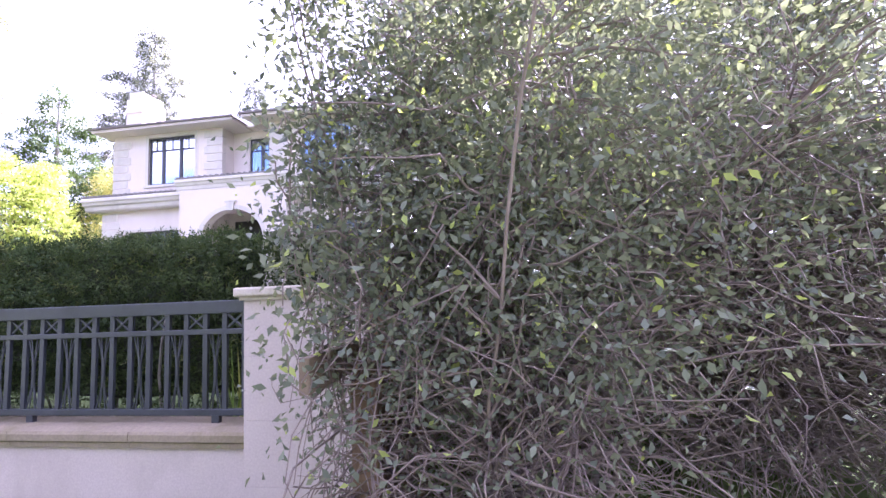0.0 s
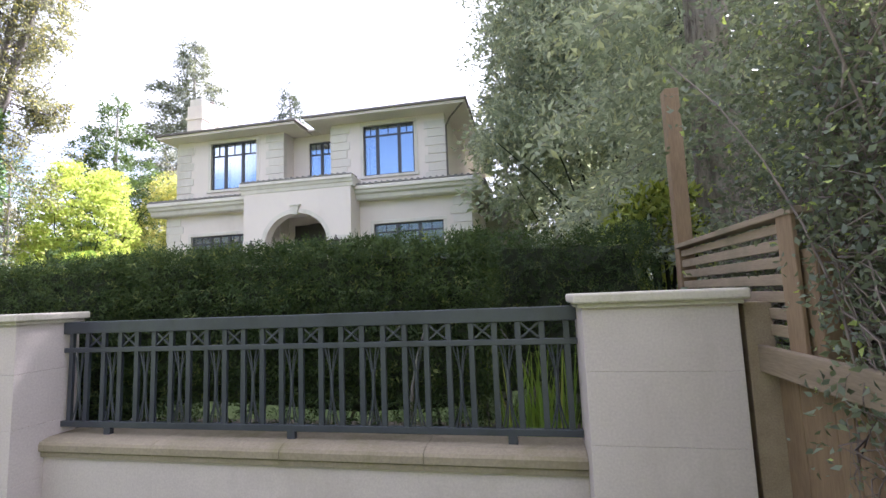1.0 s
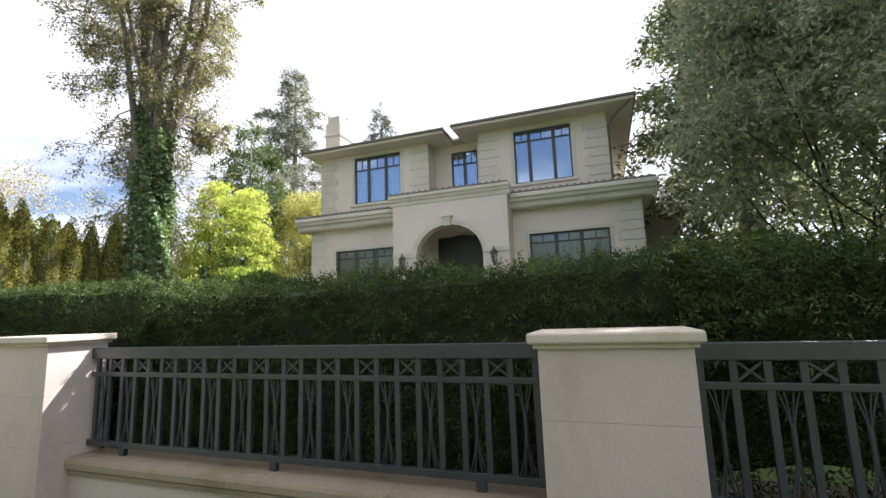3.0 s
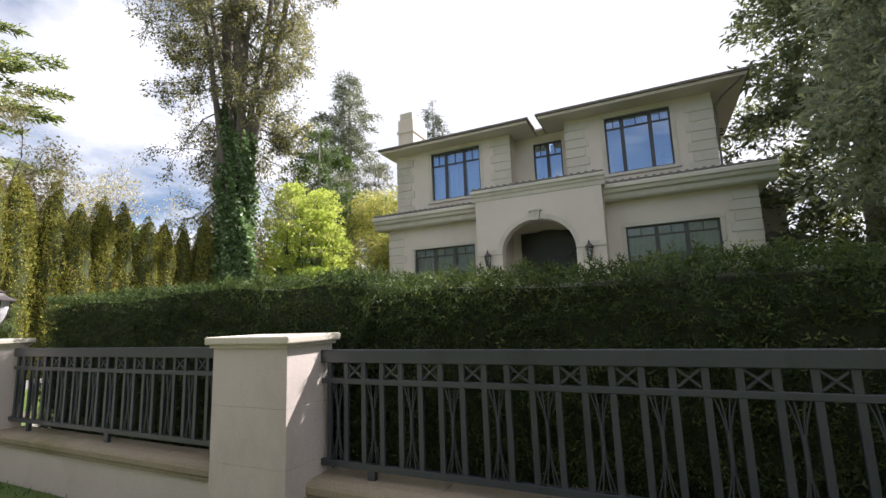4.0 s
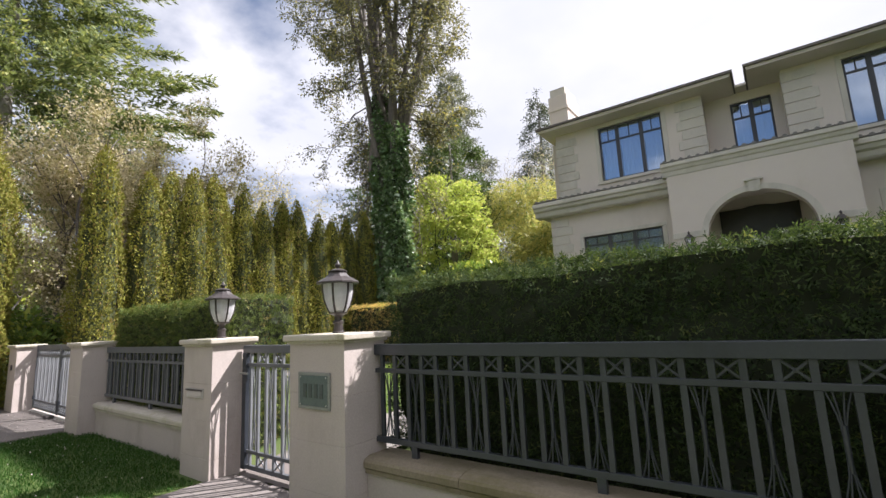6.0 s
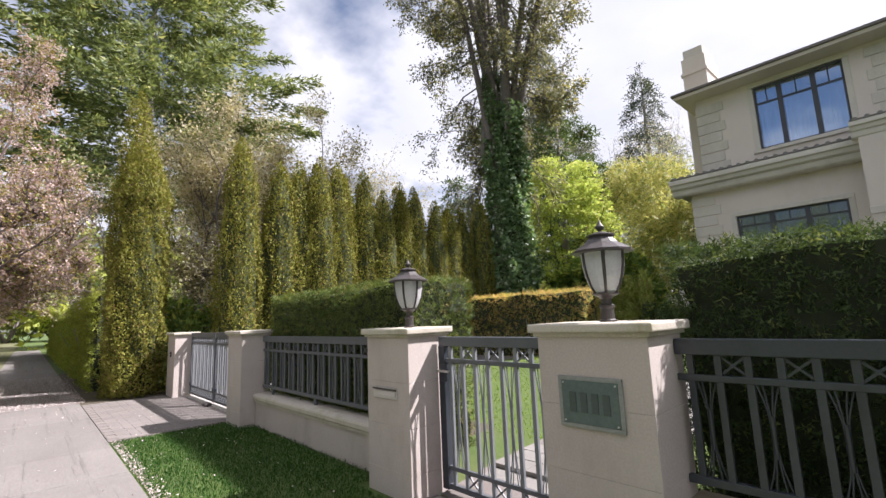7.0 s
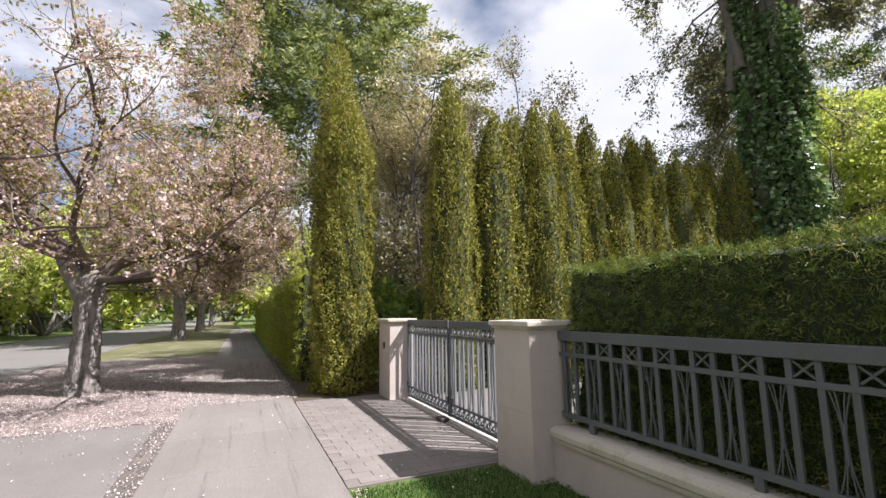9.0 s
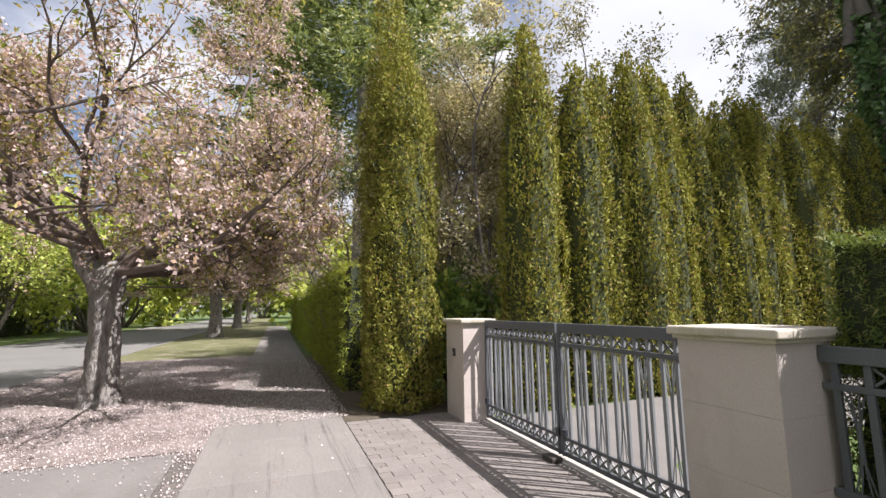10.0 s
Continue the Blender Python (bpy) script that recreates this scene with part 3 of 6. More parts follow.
def pier(x0, x1, label, rise):
    """A stone pier of three courses with a flat, softly rounded cap."""
    p = thing("stone_pier", label, "pier", ((x0 + x1) / 2, (PIER_Y0 + PIER_Y1) / 2, 0), "piers of the garden wall")
    w, d = (x1 - x0) / 2, (PIER_Y1 - PIER_Y0) / 2
    for z0, z1 in ((-0.05, 0.2095), (0.2105, 0.6095), (0.6105, 1.0095), (1.0105, 1.41 + rise)):
        part("block", boxes((-w, w, -d, d, z0, z1), bevel=0.0025), M_PIER, p)
    part("core", boxes((-w + 0.005, w - 0.005, -d + 0.005, d - 0.005, -0.04, 1.39 + rise)), M_WALLCAP, p)
    bm = boxes((-w - 0.022, w + 0.022, -d - 0.022, d + 0.022, 1.40 + rise, 1.425 + rise), bevel=0.004)
    box(bm, -w - 0.05, w + 0.05, -d - 0.05, d + 0.05, 1.424 + rise, CAP_Z + rise + 0.008, bevel=0.014, segments=3)
    part("cap", bm, M_CAP, p, "weathered cap stone with lichen")
    return p


for i, (x0, x1) in enumerate(PIERS):
    pier(x0, x1, "square beige limestone pier with a flat cap" + (" beside a wooden fence" if i == 0 else " carrying a lantern" if i in (3, 4) else " by the driveway gate" if i > 4 else " between iron fence panels"), PIER_RISE[i])


def low_wall(x0, x1, coping, label):
    w = thing("low_wall", label, "wall", ((x0 + x1) / 2, 3.0, 0), "low walls under the fence", "structure")
    h = (x1 - x0) / 2
    part("wall_body", boxes((-h, h, -0.06, 0.2, -0.06, 0.36), bevel=0.003), M_PIER, w)
    n = max(2, round((x1 - x0) / 0.95))
    for k in range(n):
        a, b = -h + 2 * h * k / n + 0.002, -h + 2 * h * (k + 1) / n - 0.002
        bm = extrude_profile(bmesh.new(), [(-0.085, 0.362), (-0.085, 0.395), (-0.105, 0.41), (-0.105, 0.455), (-0.095, 0.475), (-0.03, 0.495), (0.22, 0.495), (0.22, 0.362)], a, b)
        part("coping_stone", bm, coping, w)
    return w


BAYS = [(PIERS[1][1], PIERS[0][0]), (PIERS[2][1], PIERS[1][0]), (PIERS[3][1], PIERS[2][0]), (PIERS[5][1], PIERS[4][0])]
for i, (a, b) in enumerate(BAYS):
    if i < 3:
        low_wall(a, b, M_WALLCAP, "low rendered stone wall with a mossy sloped coping")
    else:
        low_wall(a, b, M_CAP, "low rendered stone wall with a clean pale coping")

BAR = bpy.data.meshes.new("bar")
bm = boxes((-0.019, 0.019, -0.013, 0.013, 0.0, 1.0), bevel=0.002)
bm.to_mesh(BAR); bm.free()


def cross_mesh(w, h):
    """A small diagonal cross with a boss where the bars meet."""
    bm = bmesh.new()
    for s in (1, -1):
        n = Vector((h, 0, -s * w)).normalized() * 0.0065
        a, b = Vector((-w, 0, -s * h)), Vector((w, 0, s * h))
        q = [a + n, b + n, b - n, a - n]
        f = [bm.verts.new(v + Vector((0, -0.006, 0))) for v in q]
        g = [bm.verts.new(v + Vector((0, 0.006, 0))) for v in q]
        bm.faces.new(f); bm.faces.new(list(reversed(g)))
        for k in range(4):
            bm.faces.new((f[k], g[k], g[(k + 1) % 4], f[(k + 1) % 4]))
    lathe(bm, [(0.004, -0.010), (0.012, -0.008), (0.012, 0.008), (0.004, 0.010)], 8)
    for v in bm.verts[-32:]:
        v.co = Vector((v.co.x, v.co.z, v.co.y))
    bmesh.ops.recalc_face_normals(bm, faces=bm.faces)
    me = bpy.data.meshes.new("cross")
    bm.to_mesh(me); bm.free()
    return me


def sheaf_mesh(h, w=0.052):
    """Thin iron rods bound at the waist that splay to the top and the foot."""
    wood = Wood()
    for x, waist in ((-w, -0.008), (-w * 0.45, -0.004), (w * 0.45, 0.004), (w, 0.008)):
        z = np.linspace(0, 1, 11)
        u = np.abs(z - 0.5) * 2
        spread = np.clip((u - 0.28) / 0.72, 0, 1) ** 1.5
        pts = np.stack([waist + (x - waist) * spread, np.full(11, 0.003 if waist > 0 else -0.003), z * h], axis=1)
        wood.limb(pts, np.full(11, 0.0052), 5)
    wood.limb(np.stack([np.zeros(5), np.zeros(5), np.linspace(h * 0.30, h * 0.70, 5)], axis=1), [0.011, 0.013, 0.013, 0.013, 0.011], 6)
    return wood.mesh("sheaf")


CROSS = cross_mesh(0.055, 0.046)
SHEAF = sheaf_mesh(0.53)


# bar, sheaf and cross meshes with their colours: the fence, then the bay between the gates and the gates, both the same
# paint with sunlight put into the tone
IRON = {"fence": (BAR, SHEAF, CROSS, M_RAIL, M_RAIL), "lit_tone": (BAR.copy(), SHEAF.copy(), CROSS.copy(), M_GATERAIL, M_GATERAIL), "gate": (BAR.copy(), SHEAF.copy(), CROSS.copy(), M_GATEBAR, M_GATERAIL)}


def iron_panel(name, x0, x1, label, category, z_bot=0.575, top=(1.27, 1.385), mid=(1.125, 1.165), group="", feet=True, gate=False, end=0.30, every=True, lit_tone=False):
    """Rails, flat bars, crosses in the upper row and splayed rods in every second gap below."""
    p = thing(name, label, category, ((x0 + x1) / 2, FENCE_Y, 0), group)
    h = (x1 - x0) / 2
    bar, sheaf, cross, bar_paint, iron = IRON["gate" if gate else "lit_tone" if lit_tone else "fence"]
    part("top_rail", boxes((-h, h, -0.028, 0.028, *top), bevel=0.005), iron, p)
    part("middle_rail", boxes((-h, h, -0.017, 0.017, *mid), bevel=0.003), iron, p)
    part("bottom_rail", boxes((-h, h, -0.02, 0.02, z_bot - 0.045, z_bot), bevel=0.003), iron, p)
    if gate:
        part("second_bottom_rail", boxes((-h, h, -0.017, 0.017, z_bot + 0.12, z_bot + 0.155), bevel=0.003), iron, p)
        for s in (-1, 1):
            part("stile", boxes((s * (h - 0.016) - 0.016, s * (h - 0.016) + 0.016, -0.03, 0.03, z_bot - 0.05, top[0]), bevel=0.004), iron, p)
    z_low = z_bot + (0.155 if gate else 0.0)
    nx = int(round((x1 - x0 - 2 * end) / 0.311)) + 1
    pitch = (x1 - x0 - 2 * end) / (nx - 1)
    cross_at = [-h + end + pitch * k for k in range(nx)]
    sheaf_at = [c - pitch / 2 for c in cross_at] + [cross_at[-1] + pitch / 2]
    for c in [q for s in sheaf_at for q in (s - pitch / 4, s + pitch / 4)]:
        ob = mesh_obj("bar", bar, bar_paint, p)
        ob.location, ob.scale = (c, 0, z_bot - 0.01), (0.92 if gate else 1, 1, top[0] + 0.01 - z_bot)
    for c in cross_at + (sheaf_at if gate and every else []):
        ob = mesh_obj("cross", cross, iron, p)
        ob.location = (c, 0, (top[0] + mid[1]) / 2)
        if gate:
            ob = mesh_obj("cross", cross, iron, p)
            ob.location = (c, 0, z_bot + 0.06)
    for c in sheaf_at:
        ob = mesh_obj("sheaf", sheaf, bar_paint, p)
        ob.location, ob.scale = (c, 0, z_low - 0.005), (1, 1, (mid[0] - z_low + 0.01) / 0.53)
    if feet:
        for u in (-0.78, 0.0, 0.78):
            part("foot", boxes((u * h - 0.03, u * h + 0.03, -0.018, 0.018, 0.49, z_bot - 0.04), bevel=0.003), iron, p)
    return p


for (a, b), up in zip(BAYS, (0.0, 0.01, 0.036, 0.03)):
    iron_panel("fence_panel", a + 0.004, b - 0.004, "slate-grey iron fence panel with crosses and splayed rods", "fence", 0.592 + up, (1.28 + up, 1.374 + up), (1.128 + up, 1.166 + up), group="iron fence panels on the low wall", lit_tone=up == 0.03)
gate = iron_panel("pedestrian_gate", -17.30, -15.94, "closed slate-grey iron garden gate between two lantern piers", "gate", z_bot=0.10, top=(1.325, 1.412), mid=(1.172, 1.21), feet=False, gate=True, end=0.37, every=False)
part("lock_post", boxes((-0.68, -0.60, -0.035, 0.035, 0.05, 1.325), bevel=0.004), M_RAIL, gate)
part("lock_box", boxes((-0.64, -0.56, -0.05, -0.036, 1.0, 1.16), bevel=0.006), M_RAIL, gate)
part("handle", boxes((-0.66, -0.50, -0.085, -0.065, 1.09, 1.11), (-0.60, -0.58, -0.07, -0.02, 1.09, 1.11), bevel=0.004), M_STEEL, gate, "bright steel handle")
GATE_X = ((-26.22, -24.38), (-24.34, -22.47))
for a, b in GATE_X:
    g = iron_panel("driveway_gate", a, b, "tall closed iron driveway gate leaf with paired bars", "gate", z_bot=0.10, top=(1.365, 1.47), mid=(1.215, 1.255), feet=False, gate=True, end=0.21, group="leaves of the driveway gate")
    for s in (-1, 1):
        part("hinge", boxes((s * 0.9 - 0.03, s * 0.9 + 0.03, -0.045, 0.045, 0.25, 0.33), bevel=0.006), M_RAIL, g)
stop = part("gate_stop", boxes((-24.46, -24.26, 2.86, 3.0, -0.01, 0.06), bevel=0.015), M_LAMPIRON, None)
tagged(stop, "small dark iron gate stop on the paving", "gate stop")
track = part("gate_threshold", boxes((-26.25, -22.45, 2.98, 3.16, -0.05, 0.016), bevel=0.004), M_KERB, None)
tagged(track, "pale concrete threshold under the driveway gate", "threshold", kind="structure")

# signs on the piers
plaque = thing("number_plaque", "green bronze house plaque with dark unreadable characters", "plaque", (-15.525, PIER_Y0 - 0.012, 1.04))
part("plate", boxes((-0.19, 0.19, -0.008, 0.012, -0.13, 0.13), bevel=0.004), M_PLAQUE, plaque)
for a in ((-0.215, 0.215, -0.006, 0.012, 0.13, 0.155), (-0.215, 0.215, -0.006, 0.012, -0.155, -0.13), (-0.215, -0.19, -0.006, 0.012, -0.13, 0.13), (0.19, 0.215, -0.006, 0.012, -0.13, 0.13)):
    part("frame_strip", boxes(a, bevel=0.003), M_RIM, plaque)
for k in range(4):
    part("bar_mark", boxes((-0.135 + k * 0.075, -0.09 + k * 0.075, -0.013, -0.007, -0.06, 0.06), bevel=0.002), M_PLAQUEBAR, plaque)
for sx in (-1, 1):
    for sz in (-1, 1):
        bm = lathe(bmesh.new(), [(0.006, 0.0), (0.006, 0.004)], 8)
        for v in bm.verts:
            v.co = Vector((v.co.x + sx * 0.175, -0.008 - v.co.z, v.co.y + sz * 0.115))
        part("screw", bm, M_STEEL, plaque)
slot = thing("letter_slot", "brushed steel letter slot set in the stone pier", "letter slot", (-17.70, PIER_Y0 - 0.006, 0.905))
part("plate", boxes((-0.195, 0.195, -0.006, 0.008, -0.055, 0.05), bevel=0.003), M_STEEL, slot)
part("flap", boxes((-0.175, 0.175, -0.014, -0.006, -0.035, 0.018), bevel=0.004), M_STEEL, slot)
part("hood", boxes((-0.19, 0.19, -0.022, -0.006, 0.025, 0.04), bevel=0.004), M_LAMPIRON, slot)
bell = thing("intercom", "small dark intercom box on the gate pier", "intercom", (-26.6, PIER_Y0 - 0.012, 0.98))
part("body", boxes((-0.04, 0.04, -0.012, 0.012, -0.06, 0.06), bevel=0.005), M_LAMPIRON, bell)
part("button", boxes((-0.012, 0.012, -0.018, -0.012, -0.03, -0.01), bevel=0.003), M_STEEL, bell)


# ---- lanterns ----
def lantern(x, y, z):
    """A six-sided tapered lantern on a turned foot, with a stepped hood and a finial."""
    t = thing("pier_lantern", "brown-black iron lantern with frosted curved glass on a pier", "lantern", (x, y, z), "lanterns on the gate piers")
    part("foot", lathe(bmesh.new(), [(0.055, 0), (0.055, 0.012), (0.045, 0.02), (0.042, 0.09), (0.05, 0.10), (0.05, 0.115), (0.034, 0.125), (0.034, 0.16), (0.05, 0.175), (0.085, 0.19), (0.09, 0.20), (0.02, 0.205)], 16), M_LAMPIRON, t, smooth=False)
    prof = [(0.075, 0.205), (0.10, 0.25), (0.124, 0.32), (0.138, 0.40), (0.143, 0.49)]
    for k in range(6):
        a0, a1 = math.radians(60 * k + 5), math.radians(60 * k + 55)
        bm = bmesh.new()
        rows = []
        for r, z in prof:
            rows.append([bm.verts.new((r * 0.985 * math.cos(a0 + (a1 - a0) * u), r * 0.985 * math.sin(a0 + (a1 - a0) * u), z)) for u in (0, 0.33, 0.67, 1)])
        for p, q in zip(rows, rows[1:]):
            for j in range(3):
                bm.faces.new((p[j], p[j + 1], q[j + 1], q[j]))
        bmesh.ops.solidify(bm, geom=bm.faces[:], thickness=0.004)
        part("glass_panel", bm, M_LENS, t, "frosted white glass")
        w = Wood()
        ang = math.radians(60 * k)
        w.limb([(r * 1.0 * math.cos(ang), r * 1.0 * math.sin(ang), z) for r, z in prof], np.full(5, 0.010), 5)
        mesh_obj("rib", w.mesh("rib"), M_LAMPIRON, t)
    part("hood", lathe(bmesh.new(), [(0.14, 0.485), (0.20, 0.488), (0.20, 0.502), (0.165, 0.525), (0.115, 0.555), (0.085, 0.59), (0.08, 0.60), (0.092, 0.607), (0.092, 0.617), (0.05, 0.632), (0.03, 0.64)], 12), M_LAMPIRON, t)
    part("finial", lathe(bmesh.new(), [(0.014, 0.635), (0.014, 0.65), (0.028, 0.665), (0.03, 0.68), (0.018, 0.695), (0.008, 0.715), (0.002, 0.73)], 12), M_LAMPIRON, t)
    t.scale = (1.0, 1.0, 0.94)
    return t


lantern(-15.49, 2.94, CAP_Z + 0.048)
lantern(-17.61, 2.94, CAP_Z + 0.033)


# ---- wooden boundary fence ----
fence = thing("wooden_fence", "weathered cedar fence with slatted top and heavy rail", "fence", (-0.70, 0, 0))
for x, y, z1 in ((0.0, 3.12, 1.42), (0.02, 2.36, 1.62), (0.0, 4.15, 3.2), (0.04, 1.98, 1.0)):
    part("post", boxes((x - 0.06, x + 0.06, y - 0.06, y + 0.06, -0.05, z1), bevel=0.006), M_WOOD, fence)
part("gate_post", boxes((-0.17, -0.03, 2.74, 2.87, -0.05, 1.37), bevel=0.006), M_WOODH, fence, "brown-stained post against the stone pier")
part("end_board", boxes((-0.075, -0.055, 2.38, 2.52, 1.10, 1.80), bevel=0.004), M_WOOD, fence)
for k in range(7):
    z = 1.19 + k * 0.088
    part("slat", boxes((-0.045, -0.02, 2.42, 4.1, z, z + (0.058 if k < 6 else 0.05)), bevel=0.003), M_WOODH, fence)
part("cap_rail", boxes((-0.085, 0.02, 2.36, 4.12, 1.79, 1.825), bevel=0.004), M_WOODH, fence)
part("rail", boxes((-0.12, -0.075, 1.64, 3.7, 1.0, 1.14), bevel=0.006), M_WOODH, fence, "heavy pale weathered rail with a sawn end")
for k in range(11):
    y = 2.0 + k * 0.19
    part("board", boxes((-0.035, -0.012, y, y + 0.182, -0.03, 1.08), bevel=0.003), M_WOOD, fence)


# ---- house ----
house = thing("house", "two-storey cream stucco villa with stone quoins and arched porch", "house", (0, 0, 0))
HY, HB = 19.5, 31.0              # front and back of the walls


def wall_bits(x0, x1, z0, z1, y0, y1, holes):
    """A wall along x with rectangular openings through it."""
    bm = bmesh.new()
    xs = sorted({x0, x1, *[q for h in holes for q in h[:2]]})
    zs = sorted({z0, z1, *[q for h in holes for q in h[2:]]})
    for xa, xb in zip(xs, xs[1:]):
        for za, zb in zip(zs, zs[1:]):
            if not any(h[0] <= xa and xb <= h[1] and h[2] <= za and zb <= h[3] for h in holes):
                box(bm, xa, xb, y0, y1, za, zb)
    bmesh.ops.remove_doubles(bm, verts=bm.verts[:], dist=0.0005)
    return bm


W_L, W_M, W_R = (-17.60, -15.06, 7.22, 9.62), (-12.72, -11.40, 7.4, 9.48), (-9.44, -6.97, 7.20, 9.62)
L_L, L_R = (-18.68, -15.5, 2.9, 4.91), (-9.0, -5.73, 2.9, 4.91)
FLOOR_Z, SOFFIT = 1.85, 9.86
part("wall", wall_bits(-20.10, -14.9, FLOOR_Z - 0.6, 6.2, HY, HY + 0.3, [L_L]), M_STUCCO, house)
part("wall", wall_bits(-9.7, -4.46, FLOOR_Z - 0.6, 6.2, HY, HY + 0.3, [L_R]), M_STUCCO, house)
part("wall", wall_bits(-19.55, -13.58, 6.2, SOFFIT, HY, HY + 0.3, [W_L]), M_STUCCO, house)
part("wall", wall_bits(-11.07, -5.52, 6.2, SOFFIT, HY, HY + 0.3, [W_R]), M_STUCCO, house)
part("wall", wall_bits(-13.58, -11.07, 6.2, SOFFIT, 20.45, 20.7, [W_M]), M_STUCCO, house)
for bit in ((-13.88, -13.58, HY + 0.3, 20.7, 6.2, SOFFIT), (-11.07, -10.77, HY + 0.3, 20.7, 6.2, SOFFIT), (-20.10, -19.8, HY + 0.3, HB, 1.2, 6.2), (-19.55, -19.25, HY + 0.3, HB, 6.2, SOFFIT), (-4.76, -4.46, HY + 0.3, HB, 1.2, 6.2), (-5.82, -5.52, HY + 0.3, HB, 6.2, SOFFIT)):
    part("wall", boxes(bit), M_STUCCO, house)
part("wall", boxes((-19.8, -4.76, HB - 0.3, HB, 1.2, SOFFIT)), M_STUCCO, house)
pieces("storey_floor", M_ROOM, house, (-19.2, -5.85, HY + 0.35, HB - 0.35, 6.0, 6.18), (-19.75, -4.8, HY + 0.35, HB - 0.35, 1.6, 1.8))
pieces("partition", M_ROOM, house, (-19.2, -5.9, 23.0, 23.1, 6.2, SOFFIT), (-19.7, -4.8, 23.0, 23.1, 1.8, 6.0), (-14.3, -14.2, 19.85, 23.0, 6.2, SOFFIT), (-10.6, -10.5, 19.85, 23.0, 6.2, SOFFIT))

# quoins: alternate long and short blocks
for x, s, z0, z1 in ((-19.55, 1, 6.75, 9.78), (-13.58, -1, 6.95, 9.78), (-11.07, 1, 6.95, 9.78), (-5.52, -1, 6.75, 9.78), (-20.10, 1, 1.9, 5.9), (-4.46, -1, 1.9, 5.9)):
    n = int((z1 - z0) / 0.4)
    for k in range(n):
        w = 0.95 if k % 2 == 0 else 0.8
        a, b = sorted((x - s * 0.03, x + s * w))
        part("quoin", boxes((a, b, HY - 0.035, HY + 0.25, z0 + k * 0.4 + 0.02, z0 + k * 0.4 + 0.385), bevel=0.012), M_TRIMSTONE, house)


def window(x0, x1, z0, z1, y, lights, curtain, transom=0.27, surround=True, pane=None):
    """A dark framed window with a divided top row, panes, a stone surround and curtains behind."""
    w = part("window", boxes((x0, x1, y + 0.08, y + 0.16, z0, z0 + 0.07), (x0, x1, y + 0.08, y + 0.16, z1 - 0.07, z1), (x0, x0 + 0.07, y + 0.08, y + 0.16, z0 + 0.07, z1 - 0.07), (x1 - 0.07, x1, y + 0.08, y + 0.16, z0 + 0.07, z1 - 0.07)), M_WINFRAME, house, "dark framed window with divided upper lights")
    zt = z1 - (z1 - z0) * transom
    edges = [x0 + 0.07] + [x0 + (x1 - x0) * u for u in lights] + [x1 - 0.07]
    for e in edges[1:-1]:
        part("mullion", boxes((e - 0.075, e + 0.075, y + 0.075, y + 0.165, z0 + 0.07, z1 - 0.07)), M_WINFRAME, w)
    for a, b in zip(edges, edges[1:]):
        a2, b2 = a + (0.075 if a > x0 + 0.08 else 0), b - (0.075 if b < x1 - 0.08 else 0)
        part("transom", boxes((a2, b2, y + 0.085, y + 0.155, zt - 0.035, zt + 0.035)), M_WINFRAME, w)
        m = (a2 + b2) / 2
        part("glazing_bar", boxes((m - 0.02, m + 0.02, y + 0.09, y + 0.15, zt + 0.035, z1 - 0.07)), M_WINFRAME, w)
        part("pane", boxes((a2, b2, y + 0.115, y + 0.127, z0 + 0.07, z1 - 0.07)), pane or M_GLASS, w)
        if curtain:
            rng = np.random.default_rng(int(abs(a2) * 100))
            n = max(8, int((b2 - a2) / 0.06))
            xs = np.linspace(a2, b2, n)
            d = 0.035 * np.sin(np.arange(n) * 1.9 + rng.uniform(0, 6)) + 0.015 * rng.normal(size=n)
            v = np.concatenate([np.stack([xs, y + 0.36 + d, np.full(n, z)], 1) for z in (z0 + 0.02, z1 - 0.02)])
            i = np.arange(n - 1)
            cm = array_mesh("curtain", v, np.stack([i, i + 1, i + 1 + n, i + n], 1))
            ob = mesh_obj("curtain", cm, M_CURTAIN, w, "pale drawn curtain")
            sol = ob.modifiers.new("thick", "SOLIDIFY"); sol.thickness = 0.006
    if surround:
        t = 0.16
        pieces("surround", M_TRIMSTONE, w, (x0 - t, x0, y - 0.03, y + 0.05, z0, z1), (x1, x1 + t, y - 0.03, y + 0.05, z0, z1), (x0 - t, x1 + t, y - 0.035, y + 0.05, z1, z1 + t), bevel=0.01)
        part("sill", boxes((x0 - t - 0.06, x1 + t + 0.06, y - 0.07, y + 0.06, z0 - 0.13, z0), bevel=0.015), M_TRIMSTONE, w)
    return w


window(*W_L, HY, (0.30, 0.68), True)
window(*W_R, HY, (0.27, 0.70), False, 0.2)
window(*W_M, 20.45, (0.5,), True, 0.3, False)
window(*L_L, HY, (0.34, 0.66), True, 0.2, pane=M_SCREENGLASS)
window(*L_R, HY, (0.34, 0.66), True, 0.2, pane=M_SCREENGLASS)
part("curtain", boxes((-9.4, -7.0, 20.3, 20.33, 7.2, 9.6)), M_CURTAIN, house, "pale curtain")

# cornice between the storeys, with a row of roof-tile ends on top
CORN = [(0.25, 6.62), (-0.70, 6.62), (-0.74, 6.56), (-0.74, 6.44), (-0.66, 6.40), (-0.62, 6.28), (-0.50, 6.22), (-0.46, 6.06), (-0.40, 6.00), (0.02, 6.00), (0.02, 6.2), (0.25, 6.2)]


def cornice(x0, x1, y, dz=0.0):
    bm = extrude_profile(bmesh.new(), [(y + a, b + dz) for a, b in CORN], x0, x1)
    part("cornice", bm, M_TRIMSTONE, house, "moulded stone cornice")


